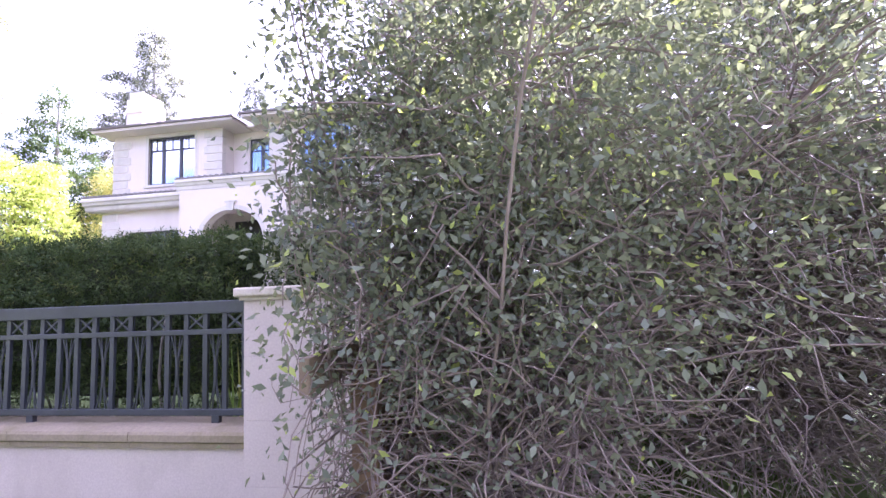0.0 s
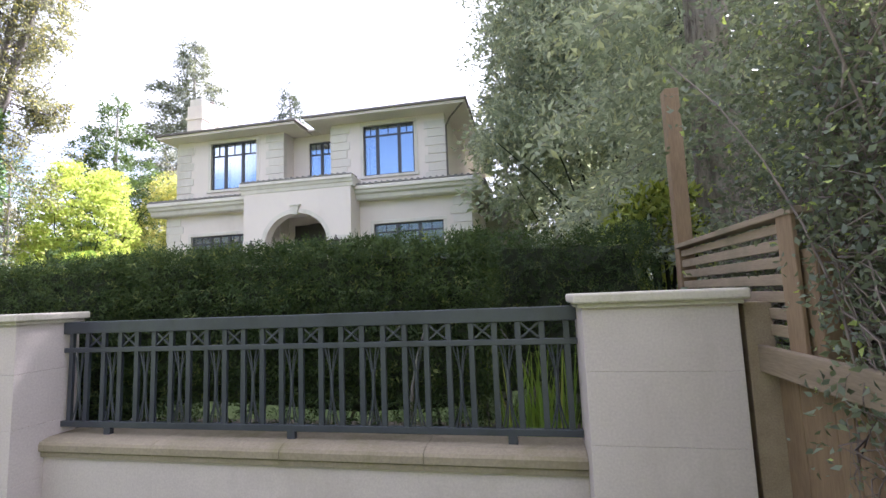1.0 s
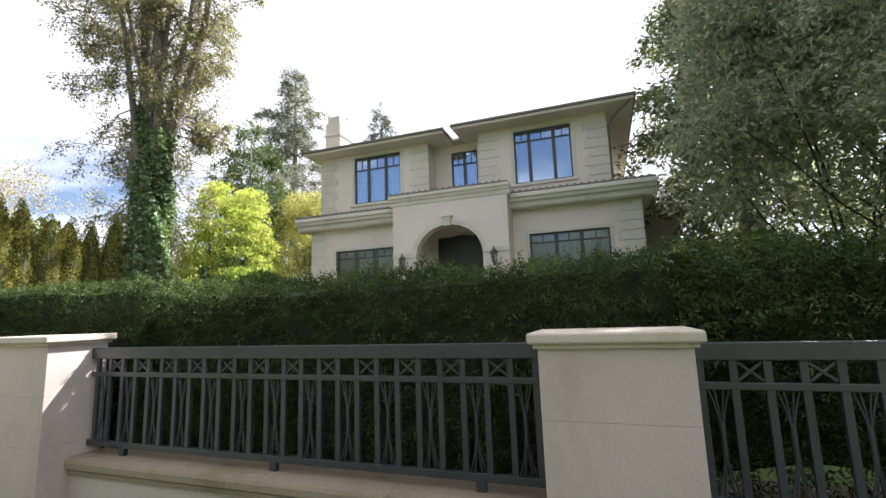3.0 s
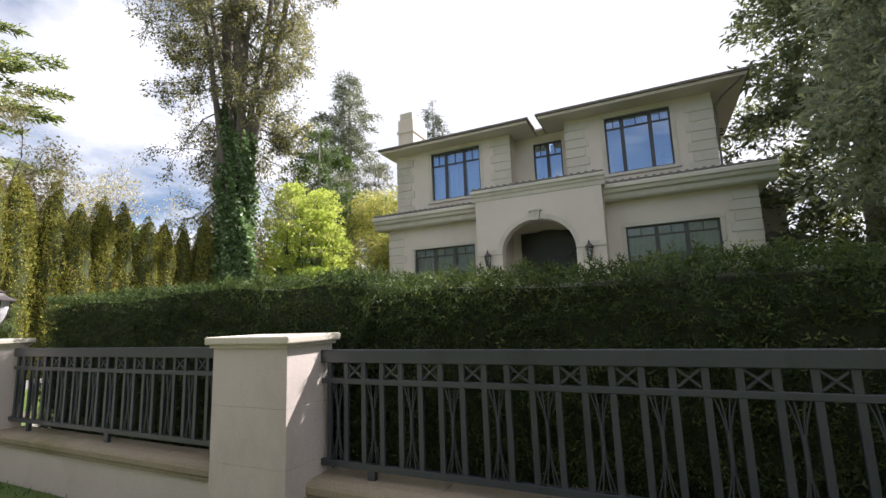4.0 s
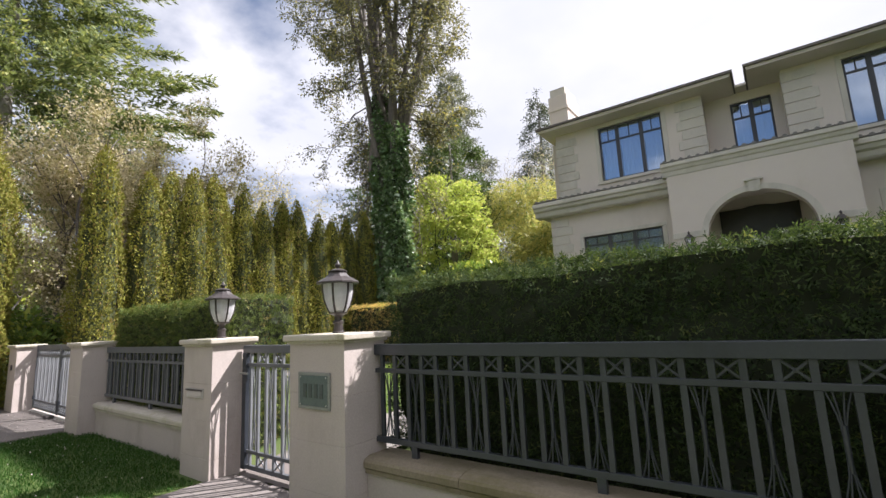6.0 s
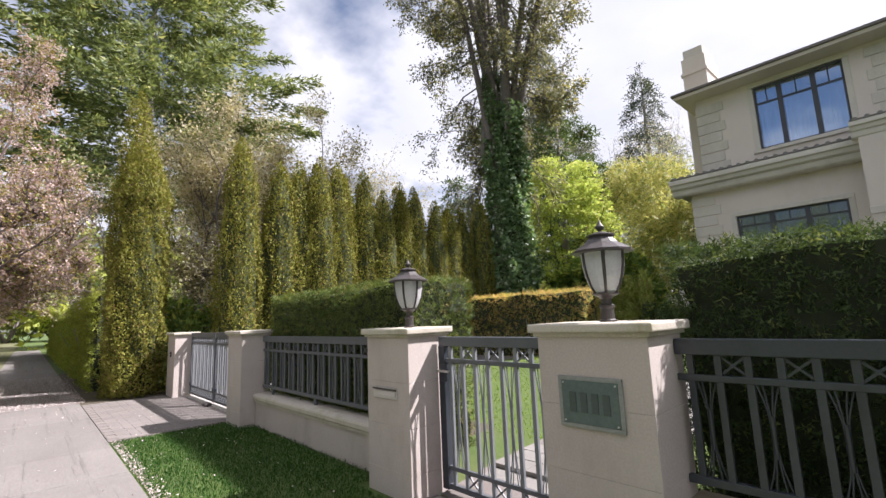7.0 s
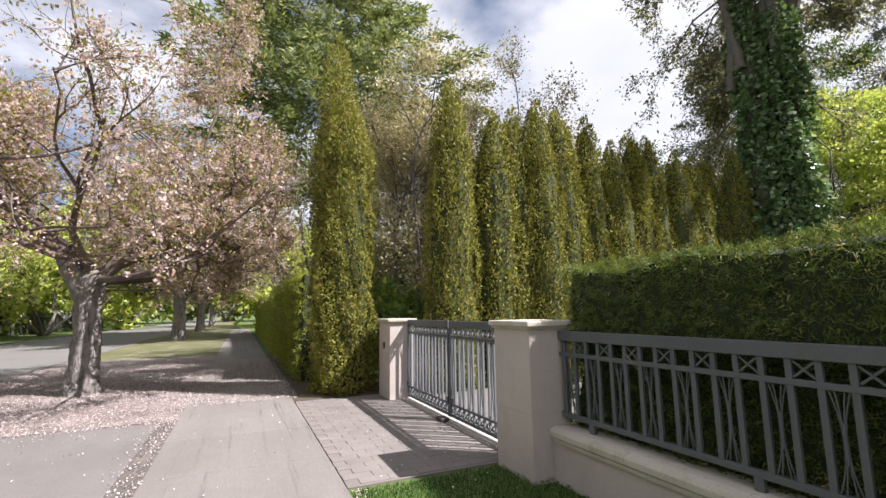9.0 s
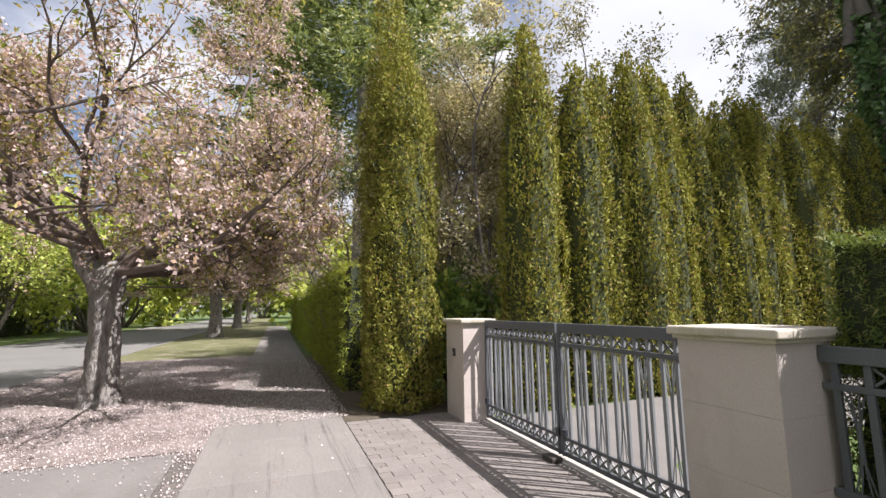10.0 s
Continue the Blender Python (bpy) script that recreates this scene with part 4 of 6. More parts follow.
def tile_row(x0, x1, y, z):
    """Ends of half-round roof tiles along an edge."""
    me = bpy.data.meshes.new("roof_tile")
    bm = lathe(bmesh.new(), [(0.075, 0), (0.075, 0.7)], 10)
    for v in bm.verts:
        v.co = Vector((v.co.x, v.co.z, max(v.co.y, -0.02) + v.co.z * 0.12))
    bm.to_mesh(me); bm.free()
    for k in range(int((x1 - x0) / 0.28)):
        ob = mesh_obj("roof_tile", me, M_TILE, house)
        ob.location = (x0 + 0.14 + k * 0.28, y, z)
    part("roof_edge", boxes((x0, x1, y + 0.02, y + 0.72, z - 0.03, z + 0.02)), M_ROOF, house)


cornice(-20.66, -14.97, HY)
cornice(-9.68, -3.88, HY)
tile_row(-20.6, -15.0, HY - 0.74, 6.66)
tile_row(-9.6, -3.9, HY - 0.74, 6.66)
for x, s in ((-20.10, -1), (-4.46, 1)):
    bm = bmesh.new()
    prof = [(a, b) for a, b in CORN]
    a = [bm.verts.new((x - s * p, HY + 0.02, q)) for p, q in prof]
    b = [bm.verts.new((x - s * p, HB, q)) for p, q in prof]
    for k in range(len(prof)):
        bm.faces.new((a[k], a[(k + 1) % len(prof)], b[(k + 1) % len(prof)], b[k]))
    bmesh.ops.recalc_face_normals(bm, faces=bm.faces)
    part("cornice", bm, M_TRIMSTONE, house)

# porch with an arch
PY = 18.40
ARCH_X, ARCH_R, SPRING = -12.33, 1.52, 4.15
N = 20
left, right, top, base = -14.97, -9.68, 6.55, 1.2
curve = [(ARCH_X - ARCH_R * math.cos(math.pi * k / N), SPRING + ARCH_R * 0.88 * math.sin(math.pi * k / N)) for k in range(N + 1)]
bm = boxes((left, ARCH_X - ARCH_R, PY, PY + 0.45, base, top), (ARCH_X + ARCH_R, right, PY, PY + 0.45, base, top))
for (xa, za), (xb, zb) in zip(curve, curve[1:]):
    q = [bm.verts.new((x, y, z)) for y in (PY, PY + 0.45) for x, z in ((xa, za), (xb, zb), (xb, top), (xa, top))]
    for idx in ((0, 1, 2, 3), (7, 6, 5, 4), (0, 4, 5, 1), (2, 6, 7, 3)):
        bm.faces.new([q[i] for i in idx])
bmesh.ops.remove_doubles(bm, verts=bm.verts[:], dist=0.0005)
bmesh.ops.recalc_face_normals(bm, faces=bm.faces)
part("porch_front", bm, M_STUCCO, house, "smooth stucco porch front with a wide arch")
for a in (left, right - 0.35):
    part("porch_side", boxes((a, a + 0.35, PY + 0.45, HY + 0.3, base, top)), M_STUCCO, house)
part("porch_ceiling", boxes((left + 0.35, right - 0.35, PY + 0.45, 20.8, 5.75, 5.9)), M_STUCCO, house)
for a, b in ((left + 0.35, -14.0), (-10.65, right - 0.35)):
    part("porch_inner_side", boxes((a, b, HY + 0.3, 20.8, 1.2, 5.75)), M_STUCCO, house)
part("porch_floor", boxes((left, right, PY - 1.6, 20.8, 1.2, FLOOR_Z + 0.2)), M_TRIMSTONE, house)
part("porch_roof", boxes((left - 0.0, right + 0.0, PY + 0.0, 20.45, 6.55, 6.7)), M_ROOF, house)
# archivolt, keystone and impost band
bm = bmesh.new()
for k in range(N):
    q = []
    for j in (k, k + 1):
        a = math.pi * j / N
        for r in (ARCH_R + 0.0, ARCH_R + 0.2):
            q.append((ARCH_X - r * math.cos(a), SPRING + r * (0.88 if r == ARCH_R else 0.89) * math.sin(a)))
    vs = [bm.verts.new((q[i][0], y, q[i][1])) for y in (PY - 0.045, PY + 0.01) for i in (0, 1, 3, 2)]
    for idx in ((0, 1, 2, 3), (7, 6, 5, 4), (0, 4, 5, 1), (2, 6, 7, 3)):
        bm.faces.new([vs[i] for i in idx])
bmesh.ops.remove_doubles(bm, verts=bm.verts[:], dist=0.0005)
bmesh.ops.recalc_face_normals(bm, faces=bm.faces)
part("archivolt", bm, M_TRIMSTONE, house, "raised stone arch moulding")
bm = bmesh.new()
vs = [bm.verts.new((ARCH_X + dx, y, z)) for y in (PY - 0.13, PY + 0.02) for dx, z in ((-0.13, 5.42), (0.13, 5.42), (0.19, 5.80), (-0.19, 5.80))]
for idx in ((0, 1, 2, 3), (7, 6, 5, 4), (0, 4, 5, 1), (1, 5, 6, 2), (2, 6, 7, 3), (3, 7, 4, 0)):
    bm.faces.new([vs[i] for i in idx])
box(bm, ARCH_X - 0.26, ARCH_X + 0.26, PY - 0.16, PY + 0.02, 5.80, 5.88, bevel=0.01)
bmesh.ops.recalc_face_normals(bm, faces=bm.faces)
part("keystone", bm, M_TRIMSTONE, house)
pieces("impost_band", M_TRIMSTONE, house, (left - 0.02, ARCH_X - ARCH_R, PY - 0.04, PY + 0.02, SPRING - 0.02, SPRING + 0.2), (ARCH_X + ARCH_R, right + 0.02, PY - 0.04, PY + 0.02, SPRING - 0.02, SPRING + 0.2), bevel=0.012)
PCORN = [(0.25, 7.02), (-0.16, 7.02), (-0.19, 6.97), (-0.19, 6.88), (-0.13, 6.84), (-0.10, 6.74), (-0.05, 6.70), (-0.03, 6.56), (0.0, 6.52), (0.25, 6.52)]
bm = extrude_profile(bmesh.new(), [(PY + a, b) for a, b in PCORN], left - 0.14, right + 0.14)
part("porch_cornice", bm, M_TRIMSTONE, house)
pieces("porch_cornice", M_TRIMSTONE, house, (left - 0.1, left + 0.25, PY + 0.25, 19.5, 6.56, 7.02), (right - 0.25, right + 0.1, PY + 0.25, 19.5, 6.56, 7.02), bevel=0.02)
tile_row(left - 0.12, right + 0.12, PY - 0.2, 7.05)
# door in the porch
door = part("front_door", boxes((-13.6, -11.1, 20.6, 20.68, FLOOR_Z + 0.2, 5.3)), M_DOOR, house, "dark iron and glass front door")
bmd = bmesh.new()
lathe(bmd, [(1.25, 0), (1.25, 0.08)], 28)
for v in bmd.verts:
    v.co = Vector((v.co.x - 12.35, 20.59 - v.co.z, v.co.y * 0.6 + 4.6))
part("fanlight", bmd, M_DOOR, door)
for k in range(5):
    part("door_bar", boxes((-13.4 + k * 0.52, -13.36 + k * 0.52, 20.54, 20.59, FLOOR_Z + 0.3, 5.0)), M_LAMPIRON, door)
part("back_wall", boxes((-14.0, -10.65, 20.7, 20.8, 1.2, 5.75)), M_STUCCO, house)

# eaves and low hipped roofs
E0, E1, EY = -20.08, -4.40, 18.62


def hip(name, x0, x1, y0, y1, z, ridge):
    """Soffit board, fascia and gutter edge, and a low hipped roof of tile courses."""
    part("soffit", boxes((x0 + 0.04, x1 - 0.04, y0 + 0.04, y1 - 0.04, z - 0.05, z)), M_STUCCO, house, "cream painted soffit")
    part("fascia", boxes((x0 + 0.02, x1 - 0.02, y0 + 0.02, y1 - 0.02, z, z + 0.12)), M_STUCCO, house)
    bm = boxes((x0 - 0.06, x1 + 0.06, y0 - 0.06, y0 + 0.05, z + 0.06, z + 0.17), (x0 - 0.06, x0 + 0.05, y0, y1, z + 0.06, z + 0.17), (x1 - 0.05, x1 + 0.06, y0, y1, z + 0.06, z + 0.17), bevel=0.02)
    part("gutter", bm, M_GUTTER, house, "bronze gutter")
    bm = bmesh.new()
    d = min(x1 - x0, y1 - y0) / 2
    lo = [bm.verts.new(p) for p in ((x0, y0, z + 0.14), (x1, y0, z + 0.14), (x1, y1, z + 0.14), (x0, y1, z + 0.14))]
    hi = [bm.verts.new(p) for p in ((x0 + d, y0 + d, z + ridge), (x1 - d, y0 + d, z + ridge), (x1 - d, y1 - d, z + ridge), (x0 + d, y1 - d, z + ridge))]
    for k in range(4):
        bm.faces.new((lo[k], lo[(k + 1) % 4], hi[(k + 1) % 4], hi[k]))
    bm.faces.new(hi); bm.faces.new(list(reversed(lo)))
    part("roof", bm, M_ROOF, house, "low grey-brown tiled roof")


hip("left", E0, -12.5, EY, HB + 0.8, SOFFIT + 0.02, 1.6)
hip("right", -12.06, E1, EY - 0.05, HB + 0.8, SOFFIT + 0.05, 1.6)
part("soffit", boxes((-12.46, -12.10, 19.85, 21.5, SOFFIT, SOFFIT + 0.1)), M_STUCCO, house)
w = Wood()
w.limb([(-5.44, 19.44, 6.7), (-5.44, 19.44, 9.2), (-5.2, 19.2, 9.48), (-4.75, 18.8, 9.72), (-4.5, 18.66, 9.9)], np.full(5, 0.045), 8)
mesh_obj("downpipe", w.mesh("downpipe"), M_GUTTER, house)

# chimney
bm = boxes((-20.3, -19.35, 20.9, 22.6, 6.2, 12.55), bevel=0.02)
box(bm, -20.36, -19.29, 20.84, 22.66, 11.75, 11.9, bevel=0.02)
chim = part("chimney", bm, M_STUCCO, house, "tapered cream stucco chimney")
bm = boxes((-20.22, -19.43, 20.98, 22.52, 12.55, 12.98), bevel=0.03)
part("chimney_top", bm, M_TRIMSTONE, chim)
part("flue", lathe(bmesh.new(), [(0.09, 12.95), (0.09, 13.2), (0.15, 13.22), (0.15, 13.28), (0.02, 13.38)], 12, -19.8, 22.2), M_GUTTER, chim)

# rear wing with a lower roof
part("wing_wall", boxes((-4.46, -2.2, 26.0, 32.0, 1.2, 6.6)), M_STUCCO, house)
hip("wing", -4.3, -1.4, 25.2, 32.8, 6.6, 1.0)
part("wing_wall", boxes((-4.46, -3.2, 24.2, 26.0, 1.2, 4.2)), M_STUCCO, house)
hip("porch", -4.4, -1.9, 23.6, 26.3, 4.25, 0.7)


# wall lanterns on the porch
def wall_lantern(x):
    t = thing("wall_lantern", "small black iron coach lantern on the porch wall", "lantern", (x, PY - 0.20, 3.64), "coach lanterns by the porch")
    part("cage", lathe(bmesh.new(), [(0.07, 0), (0.14, 0.42), (0.02, 0.42)], 6), M_GLASS, t)
    part("roof", lathe(bmesh.new(), [(0.17, 0.42), (0.17, 0.45), (0.08, 0.56), (0.03, 0.6), (0.04, 0.66), (0.005, 0.72)], 6), M_LAMPIRON, t)
    part("bracket", boxes((-0.03, 0.03, 0, 0.2, 0.05, 0.11), (-0.06, 0.06, 0.17, 0.2, -0.1, 0.3), bevel=0.008), M_LAMPIRON, t)
    for k in range(6):
        wd = Wood()
        a = math.radians(60 * k)
        wd.limb([(0.072 * math.cos(a), 0.072 * math.sin(a), 0), (0.143 * math.cos(a), 0.143 * math.sin(a), 0.42)], [0.012, 0.012], 4)
        mesh_obj("cage_bar", wd.mesh("cage_bar"), M_LAMPIRON, t)


wall_lantern(-14.45)
wall_lantern(-10.3)

# terrace with balusters
terrace = thing("terrace_balustrade", "pale stone balustrade round the raised terrace", "balustrade", (0, 0, 0), kind="structure")
part("terrace_base", boxes((-20.2, -14.97, 17.5, 19.5, 0.6, 1.95), bevel=0.01), M_TRIMSTONE, terrace)
part("bottom_rail", boxes((-19.74, -15.0, 17.50, 17.84, 1.952, 2.1), bevel=0.02), M_TRIMSTONE, terrace)
part("top_rail", boxes((-19.74, -15.0, 17.48, 17.86, 2.85, 3.02), bevel=0.03), M_TRIMSTONE, terrace)
part("end_post", boxes((-20.27, -19.74, 17.4, 17.95, 1.3, 3.18), bevel=0.02), M_TRIMSTONE, terrace)
part("post_cap", boxes((-20.33, -19.68, 17.34, 18.01, 3.18, 3.28), bevel=0.025), M_TRIMSTONE, terrace)
BAL = bpy.data.meshes.new("baluster")
bm = lathe(bmesh.new(), [(0.075, 0), (0.075, 0.06), (0.045, 0.1), (0.05, 0.14), (0.085, 0.24), (0.08, 0.32), (0.045, 0.5), (0.038, 0.6), (0.06, 0.66), (0.04, 0.68), (0.07, 0.71), (0.07, 0.75)], 10)
bm.to_mesh(BAL); bm.free()
for k in range(22):
    ob = mesh_obj("baluster", BAL, M_TRIMSTONE, terrace)
    ob.location = (-19.6 + k * 0.21, 17.67, 2.1)


# ---- hedges ----
def lumpy(p, scale, amount, seed=0.0):
    """A smooth bumpy offset for places p."""
    q = p * scale + seed
    return amount * (np.sin(q[:, 0] * 1.7 + 1.3 * np.sin(q[:, 2] * 1.1 + seed)) + np.sin(q[:, 1] * 1.9 + q[:, 2] * 2.3) + 0.7 * np.sin(q[:, 0] * 3.7 + q[:, 2] * 2.9 + q[:, 1])) / 2.7


def hedge(name, x0, x1, y0, y1, z1, label, leaf, count, seed, size=0.045, aspect=0.35, z0=0.0, bare=0.0, shaggy=0.05, faces=(1, 1, 1), wild=0.55):
    """A clipped hedge: count sprays in a deep shell over inner stems and a solid core, coloured near-black as the shade
    inside. bare: height up to which it is thin. faces: weights of the long sides, the ends and the top.
    """
    rng = np.random.default_rng(seed)
    t = thing(name, label, "hedge", ((x0 + x1) / 2, (y0 + y1) / 2, z0))
    hx, hy, hz = (x1 - x0) / 2, (y1 - y0) / 2, z1 - z0
    areas = np.array([2 * hx * hz * faces[0], 2 * hx * hz * 0.2, 2 * hy * hz * faces[1], 2 * hy * hz * faces[1], 4 * hx * hy * faces[2]])
    side = rng.choice(5, count, p=areas / areas.sum())
    u, v = rng.uniform(-1, 1, count), rng.uniform(0, 1, count)
    if bare:
        low = (v * hz < bare) & (rng.uniform(size=count) < 0.5) & (side != 4)
        v = np.where(low, rng.uniform(bare / hz, 1, count), v)
    p, n = np.zeros((count, 3)), np.zeros((count, 3))
    for s, (axis, sign) in enumerate(((1, -1), (1, 1), (0, -1), (0, 1), (2, 1))):
        m = side == s
        if axis == 1:
            p[m] = np.stack([u[m] * hx, np.full(m.sum(), sign * hy), v[m] * hz], 1)
        elif axis == 0:
            p[m] = np.stack([np.full(m.sum(), sign * hx), u[m] * hy, v[m] * hz], 1)
        else:
            p[m] = np.stack([u[m] * hx, (v[m] * 2 - 1) * hy, np.full(m.sum(), hz)], 1)
        n[m, axis] = sign
    depth = rng.exponential(shaggy * 0.9, count)
    bump = lumpy(p, 2.2, shaggy, seed) + lumpy(p, 9.0, shaggy * 0.8, seed + 2.0) - shaggy * 0.4
    p += n * (bump - depth)[:, None]
    way = n * 0.8 + np.array([0, 0, 0.25]) + rng.normal(size=(count, 3)) * 0.55
    mesh_obj("foliage", spray_mesh("foliage", rng, p, way, n + np.array([0, 0, 0.3]), size * 1.7, size * aspect * 3.0, 4, wild), leaf, t)
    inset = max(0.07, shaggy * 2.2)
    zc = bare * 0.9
    # added filler box: the gloom inside the hedge is painted into its colour
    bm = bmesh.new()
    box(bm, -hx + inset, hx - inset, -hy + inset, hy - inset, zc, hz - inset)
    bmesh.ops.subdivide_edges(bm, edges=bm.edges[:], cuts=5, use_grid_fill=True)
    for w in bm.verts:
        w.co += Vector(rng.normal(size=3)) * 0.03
    part("core", bm, M_STEM_SHADE, t)
    wd = Wood()
    for k in range(int(hx * 2 * 5)):
        x = rng.uniform(-hx + 0.1, hx - 0.1)
        y = rng.uniform(-hy * 0.7, hy * 0.7)
        pts = crooked(rng, (x, y, -0.03), (0, 0, 1), hz * 0.7, 5, 0.12)
        wd.limb(pts, np.linspace(0.018, 0.008, 6), 4)
    mesh_obj("stem_frame", wd.mesh("stem_frame"), M_BARK, t)
    return t


YEW = "dark green clipped yew hedge behind the iron fence"
hedge("yew_hedge", -5.72, -2.3, 3.42, 4.5, 1.98, YEW, F_YEW, 18000, 11, 0.05, 0.36, bare=0.64, shaggy=0.085, faces=(1.3, 0.6, 0.9))
hedge("yew_hedge", -2.75, -0.75, 4.75, 5.6, 2.12, "dark yew hedge farther back behind the stone pier", F_YEW, 6000, 18, 0.05, 0.36, bare=0.5, shaggy=0.085, faces=(1.3, 0.6, 0.9))
hedge("yew_hedge", -10.50, -5.62, 3.40, 4.4, 1.92, YEW, F_YEW, 20000, 12, 0.046, 0.36, bare=0.48, shaggy=0.055, faces=(1.3, 0.6, 0.9))
hedge("yew_hedge", -15.25, -10.33, 3.36, 4.5, 2.01, YEW, F_YEW, 22000, 13, 0.044, 0.36, bare=0.3, shaggy=0.045, faces=(1.3, 0.9, 0.9))
hedge("box_hedge", -21.72, -17.85, 3.17, 4.1, 2.05, "green clipped box hedge behind the iron fence", F_BOX, 23000, 14, 0.036, 0.45, shaggy=0.03, faces=(1.2, 1.0, 0.8))
hedge("browned_hedge", -26.0, -21.2, 12.4, 13.4, 2.3, "low clipped hedge with browned sunlit leaves", F_BROWN, 5000, 15, 0.06, 0.5, shaggy=0.04, z0=0.2)
hedge("garden_hedge", -20.4, -15.2, 16.3, 17.2, 1.55, "dark low shrub hedge below the terrace", F_YEW, 3500, 16, 0.07, 0.4, shaggy=0.06, z0=0.9)
hedge("street_hedge", -62.0, -29.5, 1.40, 2.7, 2.65, "tall clipped green hedge along the footpath", F_STREETHEDGE, 15000, 17, 0.08, 0.5, shaggy=0.05, faces=(1.2, 1.0, 0.5))


# ---- cypresses ----
def cypress_mesh(h, r, count, seed, size=0.075, twin=False, blunt=0.28):
    """Upright sprays over a slim tapered column with vertical folds."""
    rng = np.random.default_rng(seed)
    z = rng.beta(1.0, 1.12, count)
    a = rng.uniform(0, 2 * math.pi, count)
    prof = np.interp(z, (0, 0.1, 0.4, 1 - 1.3 * blunt, 1 - 0.55 * blunt, 1 - 0.18 * blunt, 1), (0.90, 0.98, 1.0, 0.93, 0.66, 0.33, 0.05))
    fold = 1 + 0.12 * np.sin(a * 4 + seed + 3 * np.sin(z * 5)) + 0.09 * np.sin(a * 9 + z * 19 + seed) + 0.05 * np.sin(z * 31 + a * 2)
    clump = np.sin(a * 11 + 4 * np.sin(z * h * 3 + seed)) * np.sin(z * h * 7 + 3 * np.sin(a * 5 + seed))
    rad = r * prof * fold * (1 + 0.09 * clump - rng.exponential(0.05, count)) + 0.015
    lean = 0.05 * np.sin(z * 3 + seed)
    p = np.stack([rad * np.cos(a) + lean, rad * np.sin(a), z * h * 0.985 + 0.02], 1)
    if twin:
        m = rng.uniform(size=count) < 0.16
        k = m.sum()
        zz = rng.beta(1.2, 1.3, k)
        aa = rng.uniform(0, 2 * math.pi, k)
        rr = r * 0.34 * np.clip((1 - zz) / 0.7, 0, 1) ** 0.7
        p[m] = np.stack([rr * np.cos(aa) + r * 0.45, rr * np.sin(aa) + 0.1, h * (0.60 + 0.31 * zz)], 1)
    tip = z > 0.80                     # small leaders break up the point
    lead = rng.integers(0, 4, count)
    p[tip, 0] += np.array([0.0, 0.13, -0.11, 0.05])[lead[tip]]
    p[tip, 1] += np.array([0.0, 0.06, 0.09, -0.13])[lead[tip]]
    p[tip, 2] -= np.array([0.0, 0.35, 0.5, 0.22])[lead[tip]]
    out = np.stack([np.cos(a) * 0.5, np.sin(a) * 0.5, np.full(count, 0.9)], 1)
    face = np.stack([np.cos(a), np.sin(a), np.full(count, 0.25)], 1)
    return leaf_mesh("foliage", rng, p, out, size, 0.55, 0.45, face=face)


# solid filler added inside the column; its dark colour stands for inner shade
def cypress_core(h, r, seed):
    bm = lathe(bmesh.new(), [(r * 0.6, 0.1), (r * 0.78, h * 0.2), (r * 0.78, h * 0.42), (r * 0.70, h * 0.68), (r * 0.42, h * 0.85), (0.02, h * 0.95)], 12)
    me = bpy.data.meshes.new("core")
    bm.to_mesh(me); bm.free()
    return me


CYPRESS = [(cypress_mesh(6.55, 0.58, 18000, 31, 0.064, blunt=0.36), cypress_core(6.55, 0.62, 1)), (cypress_mesh(6.5, 0.55, 16000, 32, 0.064, twin=True, blunt=0.36), cypress_core(6.5, 0.56, 2)), (cypress_mesh(6.6, 0.57, 16000, 33, 0.064, blunt=0.40), cypress_core(6.6, 0.60, 3))]
trunk_me = bpy.data.meshes.new("trunk")
bm = lathe(bmesh.new(), [(0.09, -0.05), (0.07, 0.5)], 8)
bm.to_mesh(trunk_me); bm.free()


def cypress(x, y, h, kind, turn, wide=1.0):
    t = thing("cypress", "slim upright green cypress with sunlit yellowish sprays", "cypress", (x, y, 0), "row of cypresses beside the driveway")
    f, c = CYPRESS[kind]
    s = h / 6.55
    t.scale = (wide, wide, s)
    t.rotation_euler = (0, 0, turn)
    mesh_obj("foliage", f, F_CYP, t)
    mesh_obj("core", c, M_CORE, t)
    mesh_obj("trunk", trunk_me, M_BARK, t)
    return t


ROW = [(4.25, 6.95), (5.4, 6.6), (6.05, 6.65), (6.67, 6.9), (7.35, 6.95), (8.42, 6.8), (9.1, 6.2), (9.9, 6.75), (10.7, 6.6), (11.5, 6.2), (12.35, 6.3), (13.2, 6.2), (14.0, 6.65)]
for i, (y, h) in enumerate(ROW):
    cypress(-26.75 - 0.12 * (i % 3), y, h, i % 3, i * 1.7, 0.93 + 0.12 * ((i * 5) % 3) / 2)
near = thing("cypress", "tall slim cypress standing at the edge of the footpath", "cypress", (-27.65, 2.10, 0))
mesh_obj("foliage", cypress_mesh(6.5, 0.62, 40000, 34, 0.056, blunt=0.14), F_CYP, near)
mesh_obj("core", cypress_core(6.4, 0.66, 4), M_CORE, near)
leader = mesh_obj("leader_foliage", cypress_mesh(7.95, 0.42, 14000, 36, 0.056, blunt=0.24), F_CYP, near)
leader.location = (0.0, -0.17, 0.0)
mesh_obj("trunk", trunk_me, M_BARK, near)


